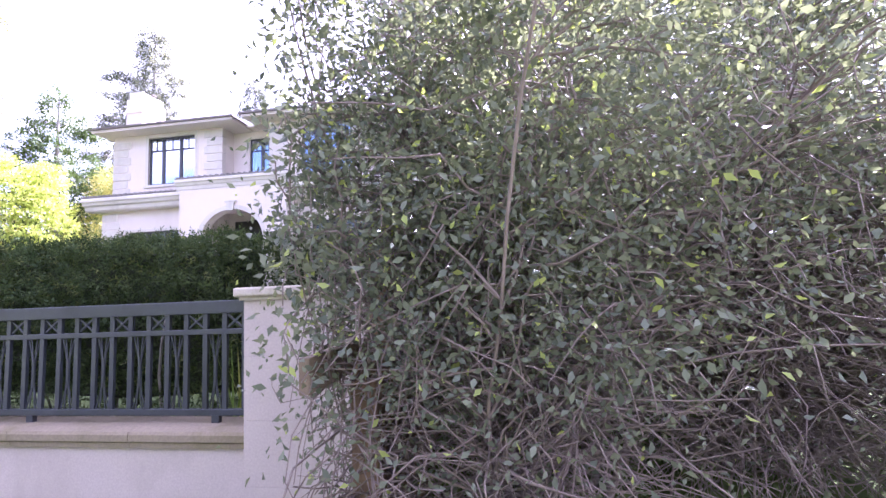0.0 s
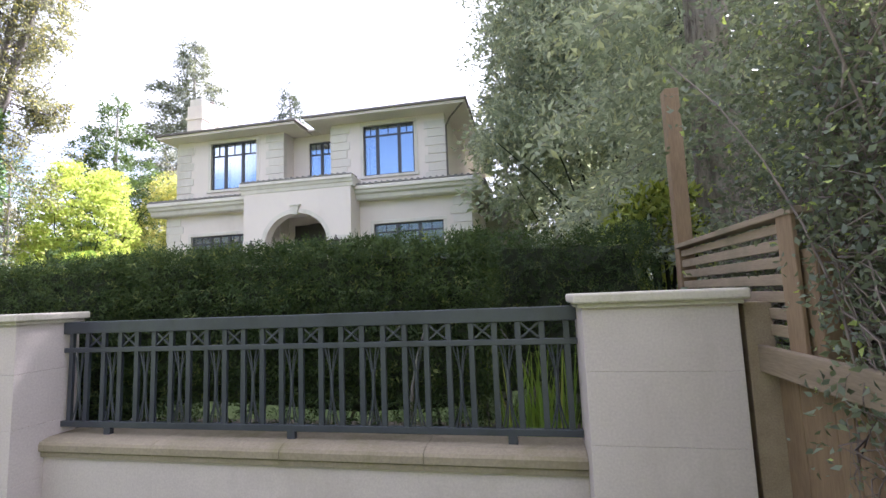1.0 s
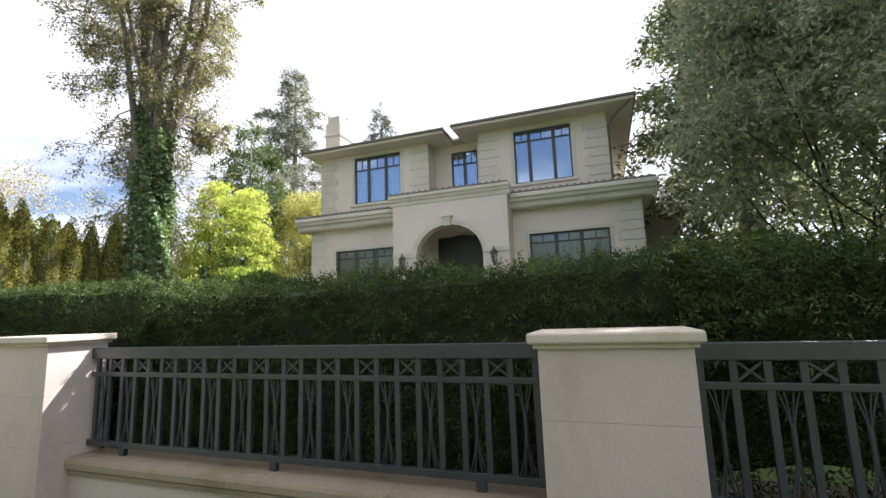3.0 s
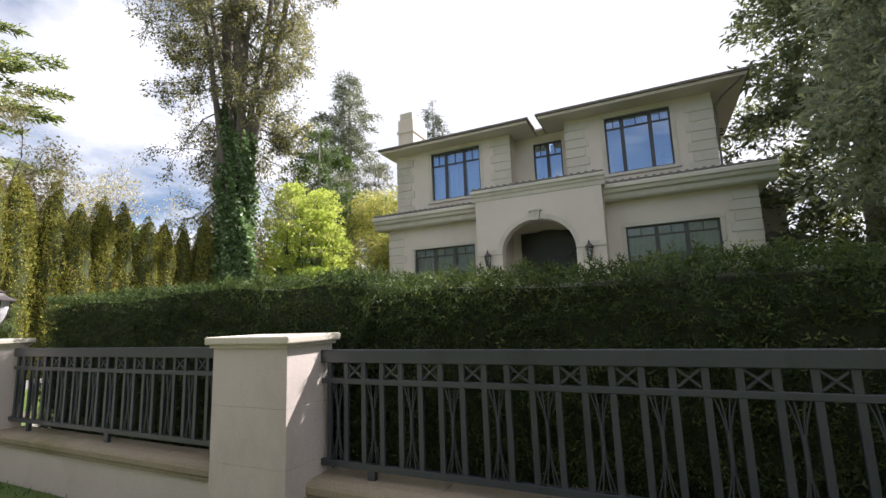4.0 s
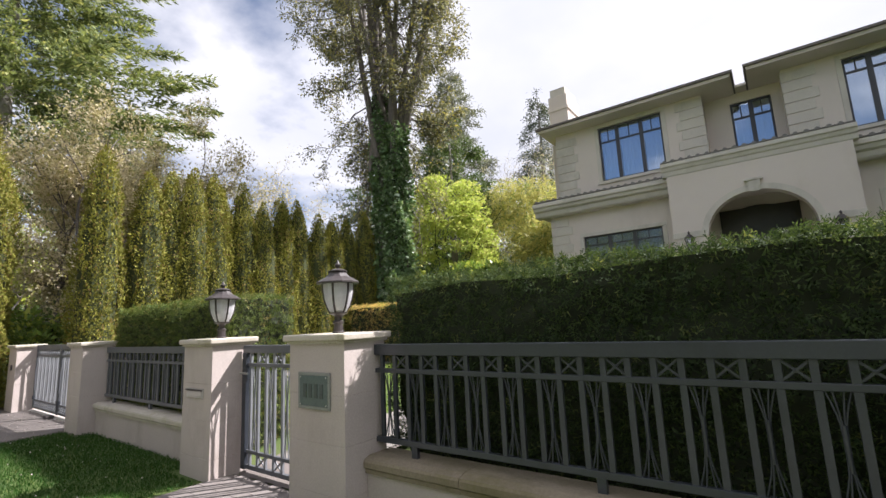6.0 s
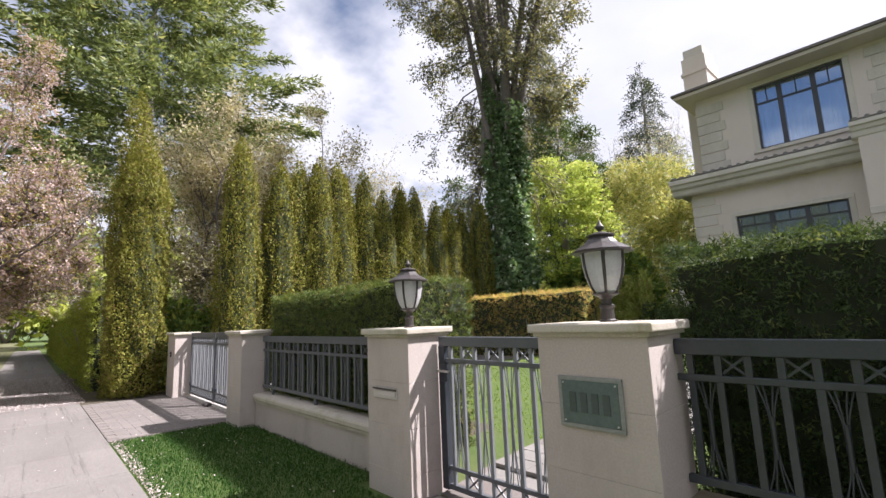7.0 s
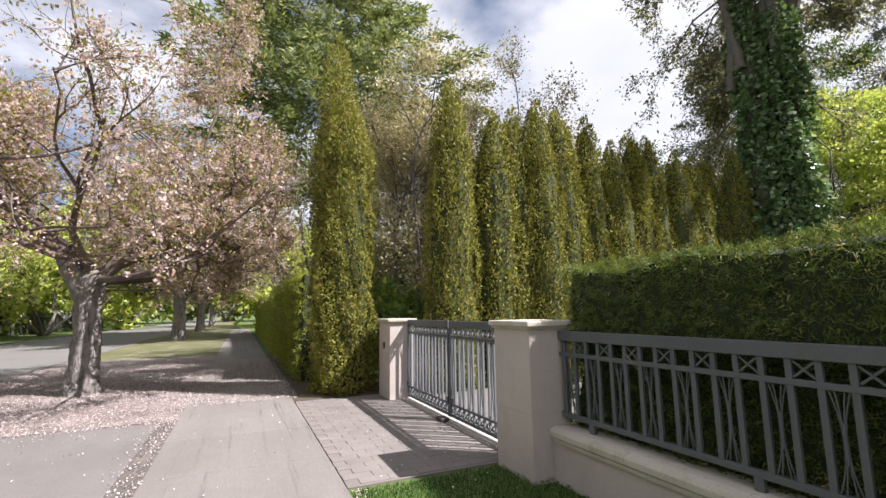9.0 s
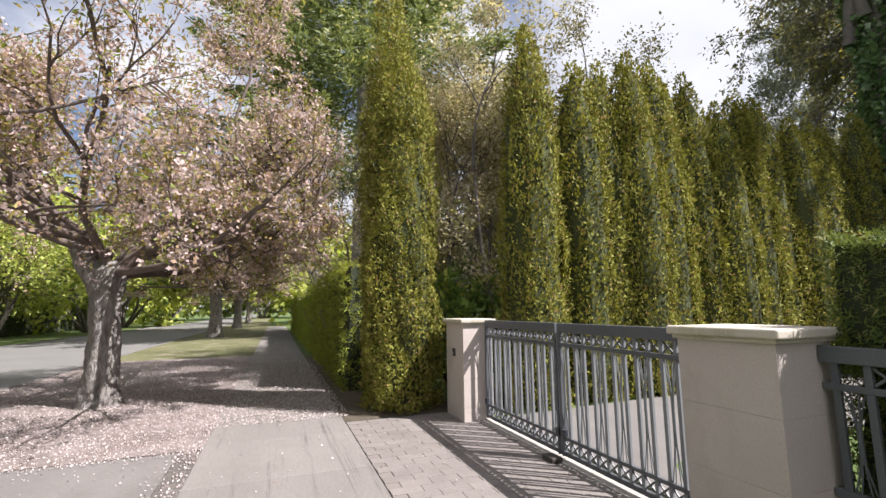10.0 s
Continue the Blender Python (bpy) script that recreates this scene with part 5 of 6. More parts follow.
# ---- conifers ----
def mound(name, x, y, z, rx, ry, h, label, leaf, seed, count, size, aspect, lumps=30, category="shrub", droop=0.0, tier=0.7, puff=1.0):
    """A full shrub: clumps of leaves gathered on many small heads, with stems inside."""
    rng = np.random.default_rng(seed)
    t = thing(name, label, category, (x, y, z))
    a, u = rng.uniform(0, 2 * math.pi, lumps), rng.uniform(0.05, 1, lumps) ** 0.8
    c = np.stack([rx * np.cos(a) * np.sqrt(1 - u ** 2 * 0.85) * 0.82, ry * np.sin(a) * np.sqrt(1 - u ** 2 * 0.85) * 0.82, h * (0.12 + 0.8 * u)], 1)
    rad = rng.uniform(0.14, 0.27, lumps) * (rx + ry + h) / 3 * 1.2 * puff
    i = rng.integers(0, lumps, count)
    d = unit(rng.normal(size=(count, 3)))
    p = c[i] + d * (rad[i] * rng.uniform(0.55, 1.05, count) ** 0.6)[:, None] * np.array([1, 1, tier])
    p[:, 2] = np.abs(p[:, 2])
    mesh_obj("foliage", leaf_mesh("foliage", rng, p, d + np.array([0, 0, 0.25 - droop]), size, aspect, 0.55), leaf, t)
    w = Wood()
    for k in range(lumps if lumps < 35 else 9):
        line = crooked(rng, (rng.normal() * 0.12, rng.normal() * 0.12, -0.1), c[k] + np.array([0, 0, 0.2]), float(np.linalg.norm(c[k])), 6, 0.1)
        w.limb(line, np.linspace(0.05, 0.015, 7), 5)
    mesh_obj("stem_frame", w.mesh("stem_frame"), M_STEM_SHADE, t)
    return t


def conifer(name, x, y, z, h, r, label, leaf, seed, count, whorls=26, droop=0.25, size=0.35, aspect=0.16, clear=0.08, kind=0.9, bark=None, group="", ragged=0.25, boughs=5, fan_out=0.20, flat=0.07, fade=0.0, wild=0.42, pads=False):
    """A straight trunk with whorls of drooping boughs that carry sprays of needles."""
    rng = np.random.default_rng(seed)
    t = thing(name, label, "conifer", (x, y, z), group)
    tr = Wood()
    tr.limb(np.stack([0.02 * h * np.sin(np.linspace(0, 2, 9)) * 0.2, np.zeros(9), np.linspace(-0.2, h, 9)], 1), np.linspace(h * 0.022, 0.02, 9), 9)
    bo = Wood()
    pts, ways = [], []
    for k in range(whorls):
        u = clear + (1 - clear) * (k + rng.uniform(0, 0.8)) / whorls
        reach = r * (1 - u) ** kind * (0.35 + 0.65 * min(1, (u - clear) / 0.15 + 0.4))
        for j in range(boughs):
            a = 2 * math.pi * (j / boughs + rng.uniform(-0.12, 0.12)) + k * 1.1
            zz = h * min(0.995, u + rng.uniform(-0.5, 0.5) / whorls)
            ln = reach * rng.uniform(0.9 - ragged, 0.9 + ragged) + 0.1
            n = 8
            s = np.linspace(0, 1, n)
            lift = 0.28 * s - droop * 2.2 * s ** 2 * (0.5 + 0.5 * (1 - u)) + 0.12 * s ** 4
            line = np.stack([np.cos(a + 0.15 * s) * ln * s, np.sin(a + 0.15 * s) * ln * s, zz + ln * lift], 1)
            bo.limb(line, np.linspace(0.0004 * h + 0.005, 0.004, n), 4)
            m = max(4, int(ln * 14))
            w = rng.uniform(0.12, 1, m) ** 0.7
            i = np.minimum((w * (n - 1)).astype(int), n - 2)
            f = (w * (n - 1) - i)[:, None]
            c = line[i] * (1 - f) + line[i + 1] * f
            side = np.array([-math.sin(a), math.cos(a), 0.0])
            fan = rng.normal(size=(m, 1)) * (0.10 + fan_out * ln * (1.05 - w))[:, None]
            c = c + side * fan + np.array([0, 0, -0.10]) * np.abs(fan) + rng.normal(size=(m, 3)) * 0.05
            pts.append(c)
            ways.append(np.tile(np.array([math.cos(a), math.sin(a), -droop]), (m, 1)) + side * np.sign(fan) * 0.7)
    pts, ways = np.concatenate(pts), np.concatenate(ways)
    odds = np.where(pts[:, 2] > fade, 0.22, 1.0) if fade else np.ones(len(pts))
    i = rng.choice(len(pts), count, p=odds / odds.sum())
    p = pts[i] + rng.normal(size=(count, 3)) * np.array([0.12, 0.12, flat]) * (0.4 + h / 25)
    face = ways[i] * np.array([0.8, 0.8, 0]) + np.array([0, 0, 0.6])
    if pads:
        needles = leaf_mesh("foliage", rng, p, ways[i], size, aspect, wild)
    else:
        needles = spray_mesh("foliage", rng, p, ways[i], face, size * 1.8, size * (0.6 + 1.2 * aspect), 5, wild * 1.3, 0.35)
    mesh_obj("foliage", needles, leaf, t)
    mesh_obj("bough_frame", bo.mesh("bough_frame"), bark or M_BARK, t)
    mesh_obj("trunk", tr.mesh("trunk"), bark or M_BARK, t)
    return t


conifer("fir", 3.6, 12.4, 0.9, 26.0, 6.6, "dense grey-green fir with drooping boughs beside the house", F_CON, 41, 56000, 40, 0.42, 0.14, 0.34, 0.02, 0.42, bark=M_STEMBARK, ragged=0.35, boughs=8, fade=13.0, flat=0.10, wild=0.6, pads=True)
conifer("fir", 0.52, 6.45, 0.3, 17.0, 2.9, "tall grey-green fir with a furrowed trunk behind the fence", F_CON, 49, 30000, 26, 0.4, 0.12, 0.36, 0.08, 0.5, bark=M_FIRBARK, ragged=0.35, boughs=4, fade=9.0, flat=0.10, wild=0.6, pads=True)
conifer("fir", 0.7, 25.0, 1.8, 27.0, 5.6, "tall dark green fir behind the house corner", F_DARKFIR, 42, 48000, 40, 0.3, 0.32, 0.34, 0.02, 0.42, ragged=0.35, boughs=8, flat=0.12, wild=0.55, pads=True)
mound("evergreen_thicket", 3.1, 13.8, 0.8, 7.0, 2.6, 20.0, "grey-green evergreen thicket among the firs", F_CON, 77, 56000, 0.17, 0.32, 230, droop=0.5, tier=0.45, puff=0.62)
mound("evergreen_thicket", 5.6, 17.6, 0.8, 8.6, 2.4, 21.0, "dark evergreen thicket behind the firs", F_CON, 78, 13000, 0.36, 0.5, 200, droop=0.3, tier=0.6, puff=0.7)
mound("evergreen_thicket", 0.5, 15.6, 0.8, 4.1, 1.4, 16.0, "dense grey-green evergreens beside the house", F_CON, 80, 36000, 0.25, 0.4, 160, droop=0.3, tier=0.5, puff=0.7)
conifer("fir", 8.5, 19.0, 1.5, 26.0, 6.0, "dense grey-green fir in the neighbouring garden", F_CON, 43, 3500, 22, 0.3, 0.4, 0.2, 0.02, 0.5, ragged=0.35)
conifer("douglas_fir", -50.5, 56.5, 1.0, 41.5, 12.0, "big shaggy fir far behind the house", F_BLUECON, 44, 9500, 34, 0.30, 0.72, 0.2, 0.10, 0.75, ragged=0.55)
conifer("spruce", -39.2, 64.3, 1.0, 36.8, 11.5, "narrow grey-green spruce far behind the house", F_FARSPRUCE, 45, 6500, 24, 0.55, 0.62, 0.22, 0.1, 0.95, ragged=0.25, boughs=6)
conifer("cedar", -51.5, 5.5, 0.0, 33.0, 15.0, "large spreading green cedar in the neighbouring garden", F_CEDAR, 46, 95000, 19, 0.17, 0.44, 0.26, 0.28, 0.5, ragged=0.4, boughs=9, fan_out=0.16, flat=0.02, wild=0.32, pads=True)
mound("far_trees", -32.5, 46.0, 1.0, 5.5, 4.0, 17.5, "pale grey-green tree far behind the house", F_GREYTREE, 76, 9000, 0.36, 0.45, 60)
conifer("fir", -29.5, 25.0, 1.0, 15.0, 4.6, "dark fir with spreading boughs behind the ivy tree", F_DARK, 48, 3000, 16, 0.06, 0.35, 0.2, 0.3, 0.6)
conifer("fir", -40.0, 26.0, 0.5, 13.0, 4.0, "dark conifer behind the cypress row", F_DARK, 47, 2500, 20, 0.25, 0.4, 0.2, 0.05, 0.7)


# ---- ivy-clad tree ----
IVY = (-25.95, 15.0)
rng = np.random.default_rng(51)
ivy = thing("ivy_tree", "tall many-stemmed tree with trunk wrapped in dark ivy", "tree", (*IVY, 0.3))
tr = Wood()
for dx, dy, top, r in ((-0.38, 0.0, 12.0, 0.36), (0.42, 0.15, 11.0, 0.33)):
    tr.limb([(dx * 0.7, dy, -0.3), (dx * 0.8, dy, 2.5), (dx, dy, 6), (dx * 1.15, dy, top)], [r * 1.35, r * 1.1, r * 0.95, r * 0.7], 12)
tips = []


def ivy_room(q):
    """A slim tall crown, wider on one side."""
    return -5.6 < q[0] < 4.5 and -3.2 < q[1] < 3.8 and not (q[1] < -0.3 and -1.6 < q[0] < 1.7 and q[2] < 11.5) and not (q[0] > 1.3 and q[2] < 9.2)


for k in range(13):
    base = np.array([(-0.4 if k % 2 else 0.4) + rng.normal() * 0.3, rng.normal() * 0.25, rng.uniform(7.5, 9.5)])
    lean = np.array([(k - 6) * 0.045 + rng.normal() * 0.04, rng.normal() * 0.08, 1.0])
    pts = crooked(rng, base, lean, rng.uniform(12, 17), 9, 0.05, 0.05)
    tr.limb(pts, np.linspace(0.17 if k % 3 else 0.22, 0.06, 10), 8)
    for j in range(10):
        i = rng.integers(0, 9)
        a = rng.uniform(0, 2 * math.pi)
        d = np.array([math.cos(a), math.sin(a) * 0.8, rng.uniform(-0.35, 0.25)])
        branch_out(tr, rng, pts[i], d, rng.uniform(1.6, 3.2), 0.045, 2, 5, 0.2, -0.06, 0.6, 0.5, tips, 5, 0.3, ivy_room)
for k in range(56):
    a = rng.uniform(0, 2 * math.pi)
    d = np.array([math.cos(a) * (1.1 if math.cos(a) < 0 else 0.8), math.sin(a) * 0.8, rng.uniform(-0.2, 0.3)])
    branch_out(tr, rng, np.array([rng.uniform(-0.8, 0.8), 0, rng.uniform(5.5, 11.0)]), d, rng.uniform(2.2, 3.6), 0.035, 2, 5, 0.2, -0.10, 0.6, 0.5, tips, 5, 0.3, ivy_room)
mesh_obj("trunk", tr.mesh("trunk"), M_STEMBARK, ivy, "grey ridged stems and bare drooping branches")
tips = [q for q in tips if math.hypot(q[0][0], q[0][1]) > 1.5]
p, d = strew(rng, tips, 56000, 0.13)
mesh_obj("foliage", leaf_mesh("foliage", rng, p, d + np.array([0, 0, -0.5]), 0.14, 0.42, 0.5), F_OLDCED, ivy, "thin yellowish-green hanging sprays")
n = 26000
zz = rng.beta(1.0, 1.15, n) * 12.2
a = rng.uniform(0, 2 * math.pi, n)
which = rng.uniform(size=n) < 0.5
cx = np.where(which, -0.38, 0.42)
zz = np.where(which, zz, zz * 0.86)
r = 0.45 + 0.72 * np.clip(1 - zz / 5.0, 0, 1) ** 1.25 + 0.16 * np.sin(a * 3 + zz * 1.7) + 0.10 * np.sin(a * 7 + zz * 3)
r = r * (1 - rng.exponential(0.08, n)) + 0.06 * rng.normal(size=n)
p = np.stack([cx + r * np.cos(a), r * np.sin(a) * 0.95, zz], 1)
mesh_obj("ivy", leaf_mesh("ivy", rng, p, np.stack([np.cos(a), np.sin(a), np.full(n, -0.5)], 1), 0.15, 0.9, 0.5, face=np.stack([np.cos(a), np.sin(a), np.full(n, 0.2)], 1)), F_IVY, ivy, "dense dark glossy ivy")
# added filler behind the ivy, coloured dark like the shade between its leaves
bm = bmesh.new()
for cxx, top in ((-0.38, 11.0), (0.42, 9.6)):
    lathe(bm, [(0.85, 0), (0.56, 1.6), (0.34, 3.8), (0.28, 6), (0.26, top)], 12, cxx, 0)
part("core", bm, M_STEM_SHADE, ivy)


# ---- broadleaf trees and shrubs ----
def clump_tree(name, x, y, z, label, category, leaf, seed, boles, reach, radius, levels, kids, count, size, aspect, blur, lift=0.05, spread=0.8, bark=None, wild=0.65, up=1.0, group="", first=0.3, shrink=0.62, room=None, foot=0.1):
    """A tree from limbs that branch down to twigs, with leaves strewn round the twigs."""
    rng = np.random.default_rng(seed)
    t = thing(name, label, category, (x, y, z), group)
    w, tips = Wood(), []
    for k in range(boles):
        a = 2 * math.pi * (k + rng.uniform(-0.3, 0.3)) / boles
        d = np.array([math.cos(a) * 0.6, math.sin(a) * 0.6, up])
        branch_out(w, rng, (foot * math.cos(a) * rng.uniform(0.5, 1), foot * math.sin(a) * rng.uniform(0.5, 1), -0.1), d, reach, radius, levels, kids, 0.14, lift, spread, shrink, tips, 6, first, room)
    mesh_obj("branch_frame", w.mesh("branch_frame"), bark or M_BARK, t)
    p, d = strew(rng, tips, count, blur)
    mesh_obj("foliage", leaf_mesh("foliage", rng, p, d, size, aspect, wild), leaf, t)
    return t


mound("lime_maple", -27.0, 21.0, 1.0, 3.2, 3.0, 9.3, "bright lime-green spring maple in tiers of leaf", F_MAPLE, 61, 24000, 0.15, 0.55, 150, "tree", 0.3, 0.40, 0.5)
mound("bamboo", -25.0, 26.5, 1.2, 4.6, 3.0, 9.4, "yellow-green bamboo clump behind the lawn", F_BAMBOO, 62, 20000, 0.27, 0.2, 110, "bamboo", 0.5, 0.8, 0.7)
mound("bamboo", -21.8, 24.0, 1.5, 2.4, 2.5, 5.8, "yellow-green bamboo beside the house", F_BAMBOO, 63, 8000, 0.32, 0.18, 40, "bamboo", 0.5)
mound("laurel", -24.2, 19.6, 1.0, 2.4, 1.6, 3.2, "glossy green laurel shrub behind the lawn", F_LAUREL, 64, 14000, 0.24, 0.4, 34)
mound("laurel", -26.9, 17.4, 0.6, 1.8, 1.4, 2.2, "glossy green laurel shrub behind the lawn", F_LAUREL, 65, 9000, 0.22, 0.4, 24)
mound("rhododendron", -0.2, 6.75, 0.4, 0.8, 0.7, 2.55, "sunlit yellow-green rhododendron behind the hedge", F_RHODO, 66, 5000, 0.14, 0.34, 24)
mound("laurel", -28.4, 3.6, 0.0, 0.9, 0.9, 2.5, "young bright-leaved laurel between cypresses", F_LAUREL, 67, 2600, 0.2, 0.38, 16)
mound("far_trees", -38.0, 15.0, 0.3, 6.0, 4.0, 7.5, "dense dark shrubs behind the cypress row", F_DARK, 68, 9000, 0.35, 0.5, 50)
mound("far_trees", -33.5, 28.0, 0.5, 5.0, 4.0, 7.0, "dense dark shrubs behind the lawn", F_DARK, 69, 7000, 0.35, 0.5, 40)
mound("bare_shrub", -40.5, 9.0, 0.0, 4.5, 3.5, 5.0, "dark evergreen shrubs in the neighbouring garden", F_DARK, 70, 8000, 0.3, 0.5, 40)

PLUME = [cypress_mesh(2.0, 0.30, 2600, 160 + k, 0.085, blunt=0.5) for k in range(3)]
for k in range(12):
    plume = thing("feathery_shrub", "slim feathery green conifer in a row along the lawn", "shrub", (-25.3 + 0.42 * k, 14.1 + 0.12 * k + 0.08 * (k % 2), 0.45 + 0.02 * k), "row of small feathery conifers")
    mesh_obj("foliage", PLUME[k % 3], F_FEATHER, plume)
    mesh_obj("trunk", trunk_me, M_STEM_SHADE, plume)
    plume.rotation_euler, plume.scale = (0, 0, k * 1.9), (1, 1, 0.92 + 0.07 * ((k * 5) % 4))
mound("dark_shrub", -20.15, 15.3, 0.55, 0.8, 0.6, 1.2, "low dark rounded shrub below the terrace", F_YEW, 79, 3000, 0.08, 0.4, 20)
edging = part("lawn_edging", boxes((-24.5, -19.6, 13.55, 13.63, 0.3, 0.72), bevel=0.01), M_TRIMSTONE, None)
tagged(edging, "low pale stone edging between lawn and shrubs", "edging", kind="structure")
clump_tree("pale_tree", -30.6, 5.6, 0.0, "twiggy tree in pale spring bud behind the cypresses", "tree", F_PALE, 71, 8, 5.8, 0.09, 4, 4, 76000, 0.088, 0.6, 0.15, 0.04, 0.5, M_STEMBARK, room=lambda q: q[0] < 3.0 and q[1] > -3.6 and q[2] < 11.5, shrink=0.58)
clump_tree("pale_tree", -37.0, 3.6, 0.0, "twiggy tree in pale spring bud over the hedge", "tree", F_PALE, 72, 5, 4.6, 0.09, 4, 4, 14000, 0.10, 0.55, 0.22, 0.04, 0.6)
clump_tree("pale_tree", -35.0, 10.0, 0.0, "twiggy tree in pale spring bud in the neighbouring garden", "tree", F_PALE, 75, 6, 5.6, 0.09, 4, 4, 28000, 0.115, 0.55, 0.25, 0.05, 0.55)
clump_tree("bare_tree", -27.5, 38.0, 1.0, "tall thin tree just coming into bud far behind", "tree", F_PALE, 73, 5, 8.5, 0.12, 4, 4, 8000, 0.12, 0.4, 0.3, 0.12, 0.35)
clump_tree("budding_tree", -56.0, 24.0, 0.0, "rounded tree in yellowish spring bud far off", "tree", F_BAMBOO, 74, 6, 6.5, 0.16, 2, 6, 12000, 0.36, 0.55, 0.5, 0.06, 0.5)


# ---- cherry trees along the street ----
def cherry(x, y, seed, count, turn=0.0, label="", twigs=6, size=0.052):
    """A stout short trunk that forks into long crooked spreading limbs full of blossom."""
    rng = np.random.default_rng(seed)
    t = thing("cherry_tree", label, "cherry tree", (x, y, 0), "flowering cherries along the street")
    tr, w, tips = Wood(), Wood(), []
    tr.gnarled([(0, 0, -0.15), (0.0, 0, 0.05), (0.02, 0.0, 0.35), (0.05, 0.02, 1.2), (0.06, 0.0, 2.0), (0.08, 0.02, 2.45), (0.1, 0.02, 2.62)], [0.42, 0.34, 0.275, 0.235, 0.25, 0.27, 0.14], rng)
    c, s = math.cos(turn), math.sin(turn)
    tr.gnarled([(0.06, -0.05, 2.0), (0.08 + 0.32 * s, -0.36 * c, 2.65), (0.1 + 0.42 * s, -0.52 * c, 3.1), (0.1 + 0.44 * s, -0.54 * c, 3.16)], [0.21, 0.2, 0.185, 0.05], rng, 0.10, 20, 20)
    mesh_obj("trunk", tr.mesh("trunk"), M_CHERRYBARK, t, "grey cracked trunk with a sawn-off stub")
    def cherry_room(q):
        return q[1] < 4.3 - 0.2 * q[0] and q[0] < 4.6 and 2.2 < q[2] + 0.06 * abs(q[0]) and (q[2] < 6.6 + 0.1 * q[0] or abs(q[1] - 2.1) < 1.0)

    # the old limbs: through these places, thickness at the foot, number of side branches
    old = [([(0.08, 0.15, 2.45), (0.15, 0.6, 2.8), (0.2, 1.3, 2.95), (0.25, 2.2, 3.0), (0.3, 2.9, 3.25), (0.3, 3.5, 3.7), (0.3, 4.0, 4.2)], 0.135, 14),
           ([(0.08, 0.1, 2.5), (0.1, 0.6, 3.0), (0.0, 1.5, 3.6), (-0.1, 2.1, 4.15), (-0.1, 2.6, 4.8), (-0.2, 3.2, 5.6)], 0.12, 12),
           ([(-0.05, 1.95, 4.0), (0.0, 2.0, 4.7), (0.05, 2.05, 5.4), (0.1, 2.15, 6.4), (0.1, 2.3, 7.6), (0.1, 2.4, 8.4)], 0.05, 9),
           ([(0.05, -0.15, 2.5), (0.1, -0.7, 3.2), (0.15, -1.15, 3.9), (0.2, -1.7, 4.2), (0.3, -2.6, 4.5), (0.3, -3.6, 4.9)], 0.12, 13),
           ([(0.15, -1.1, 3.8), (0.1, -1.25, 4.6), (0.0, -1.45, 5.4), (-0.1, -1.85, 6.3)], 0.07, 9)]
    for places, thick, n in old:
        q = np.array([(x * c - y * s, x * s + y * c, z) for x, y, z in places])
        u, k = np.linspace(0, 1, 14), np.linspace(0, 1, len(q))
        line = np.stack([np.interp(u, k, q[:, i]) for i in range(3)], axis=1)
        line[1:-1] += rng.normal(size=(12, 3)) * 0.05
        w.limb(line, np.linspace(thick, thick * 0.28, 14), 8)
        for _ in range(n):
            i = rng.integers(4, 13)
            d = unit(unit(line[i + 1] - line[i]) * 0.7 + rng.normal(size=3) * 0.75 + np.array([0, 0, 0.25]))
            branch_out(w, rng, line[i], d, rng.uniform(1.0, 1.9), thick * 0.32, 2, twigs, 0.2, 0.03, 0.65, 0.55, tips, 6, 0.25, cherry_room, 0.5)
    # younger limbs towards and away from the footpath: way, length, start height, thickness
    ways = [(-0.75, 0.9, 0.25, 4.2, 2.35, 0.09), (1.0, -0.25, 0.50, 4.3, 2.5, 0.08), (-0.6, -0.7, 0.55, 4.2, 2.5, 0.08), (0.75, 0.75, 0.45, 3.9, 2.4, 0.08), (-1.0, 0.1, 0.45, 4.4, 2.5, 0.08), (0.9, -0.75, 0.62, 4.0, 2.7, 0.08), (-0.4, 0.5, 0.9, 3.8, 2.5, 0.07), (0.25, -1.0, 0.42, 4.2, 2.7, 0.08), (-0.35, -1.0, 0.7, 4.0, 2.7, 0.07), (0.5, -0.9, 0.95, 3.6, 2.7, 0.07)]
    for dx, dy, dz, ln, z0, thick in ways:
        way = np.array([dx * c - dy * s, dx * s + dy * c, dz])
        branch_out(w, rng, (0.06, 0.01, z0), way, ln, thick, 3, twigs, 0.15, 0.035, 0.62, 0.56, tips, 7, 0.32, cherry_room, 0.42)
    mesh_obj("branch_frame", w.mesh("branch_frame"), M_LIMB, t)
    heads = count // 10
    p, d = strew(rng, tips, heads, 0.11)
    p = np.repeat(p, 7, axis=0) + rng.normal(size=(heads * 7, 3)) * size * 0.75
    keep = p[:, 2] > 2.1
    mesh_obj("blossom", leaf_mesh("blossom", rng, p[keep], rng.normal(size=(keep.sum(), 3)), size, 0.85, 0.8), F_CHERRY, t, "pale pink blossom in round heads")
    p, d = strew(rng, tips, count // 3, 0.12)
    keep = p[:, 2] > 2.1
    mesh_obj("young_leaves", leaf_mesh("young_leaves", rng, p[keep], d[keep], size * 1.5, 0.38, 0.5), F_BRONZE, t, "bronze-green young leaves")
    return t


first = cherry(-29.9, -2.85, 81, 125000, 0.0, "old flowering cherry with pale pink blossom on the verge")
second = cherry(-53.5, -3.7, 82, 16000, 1.2, "flowering cherry with pale pink blossom farther along the verge", 3, 0.12)
second.scale = (1.5, 1.5, 1.3)
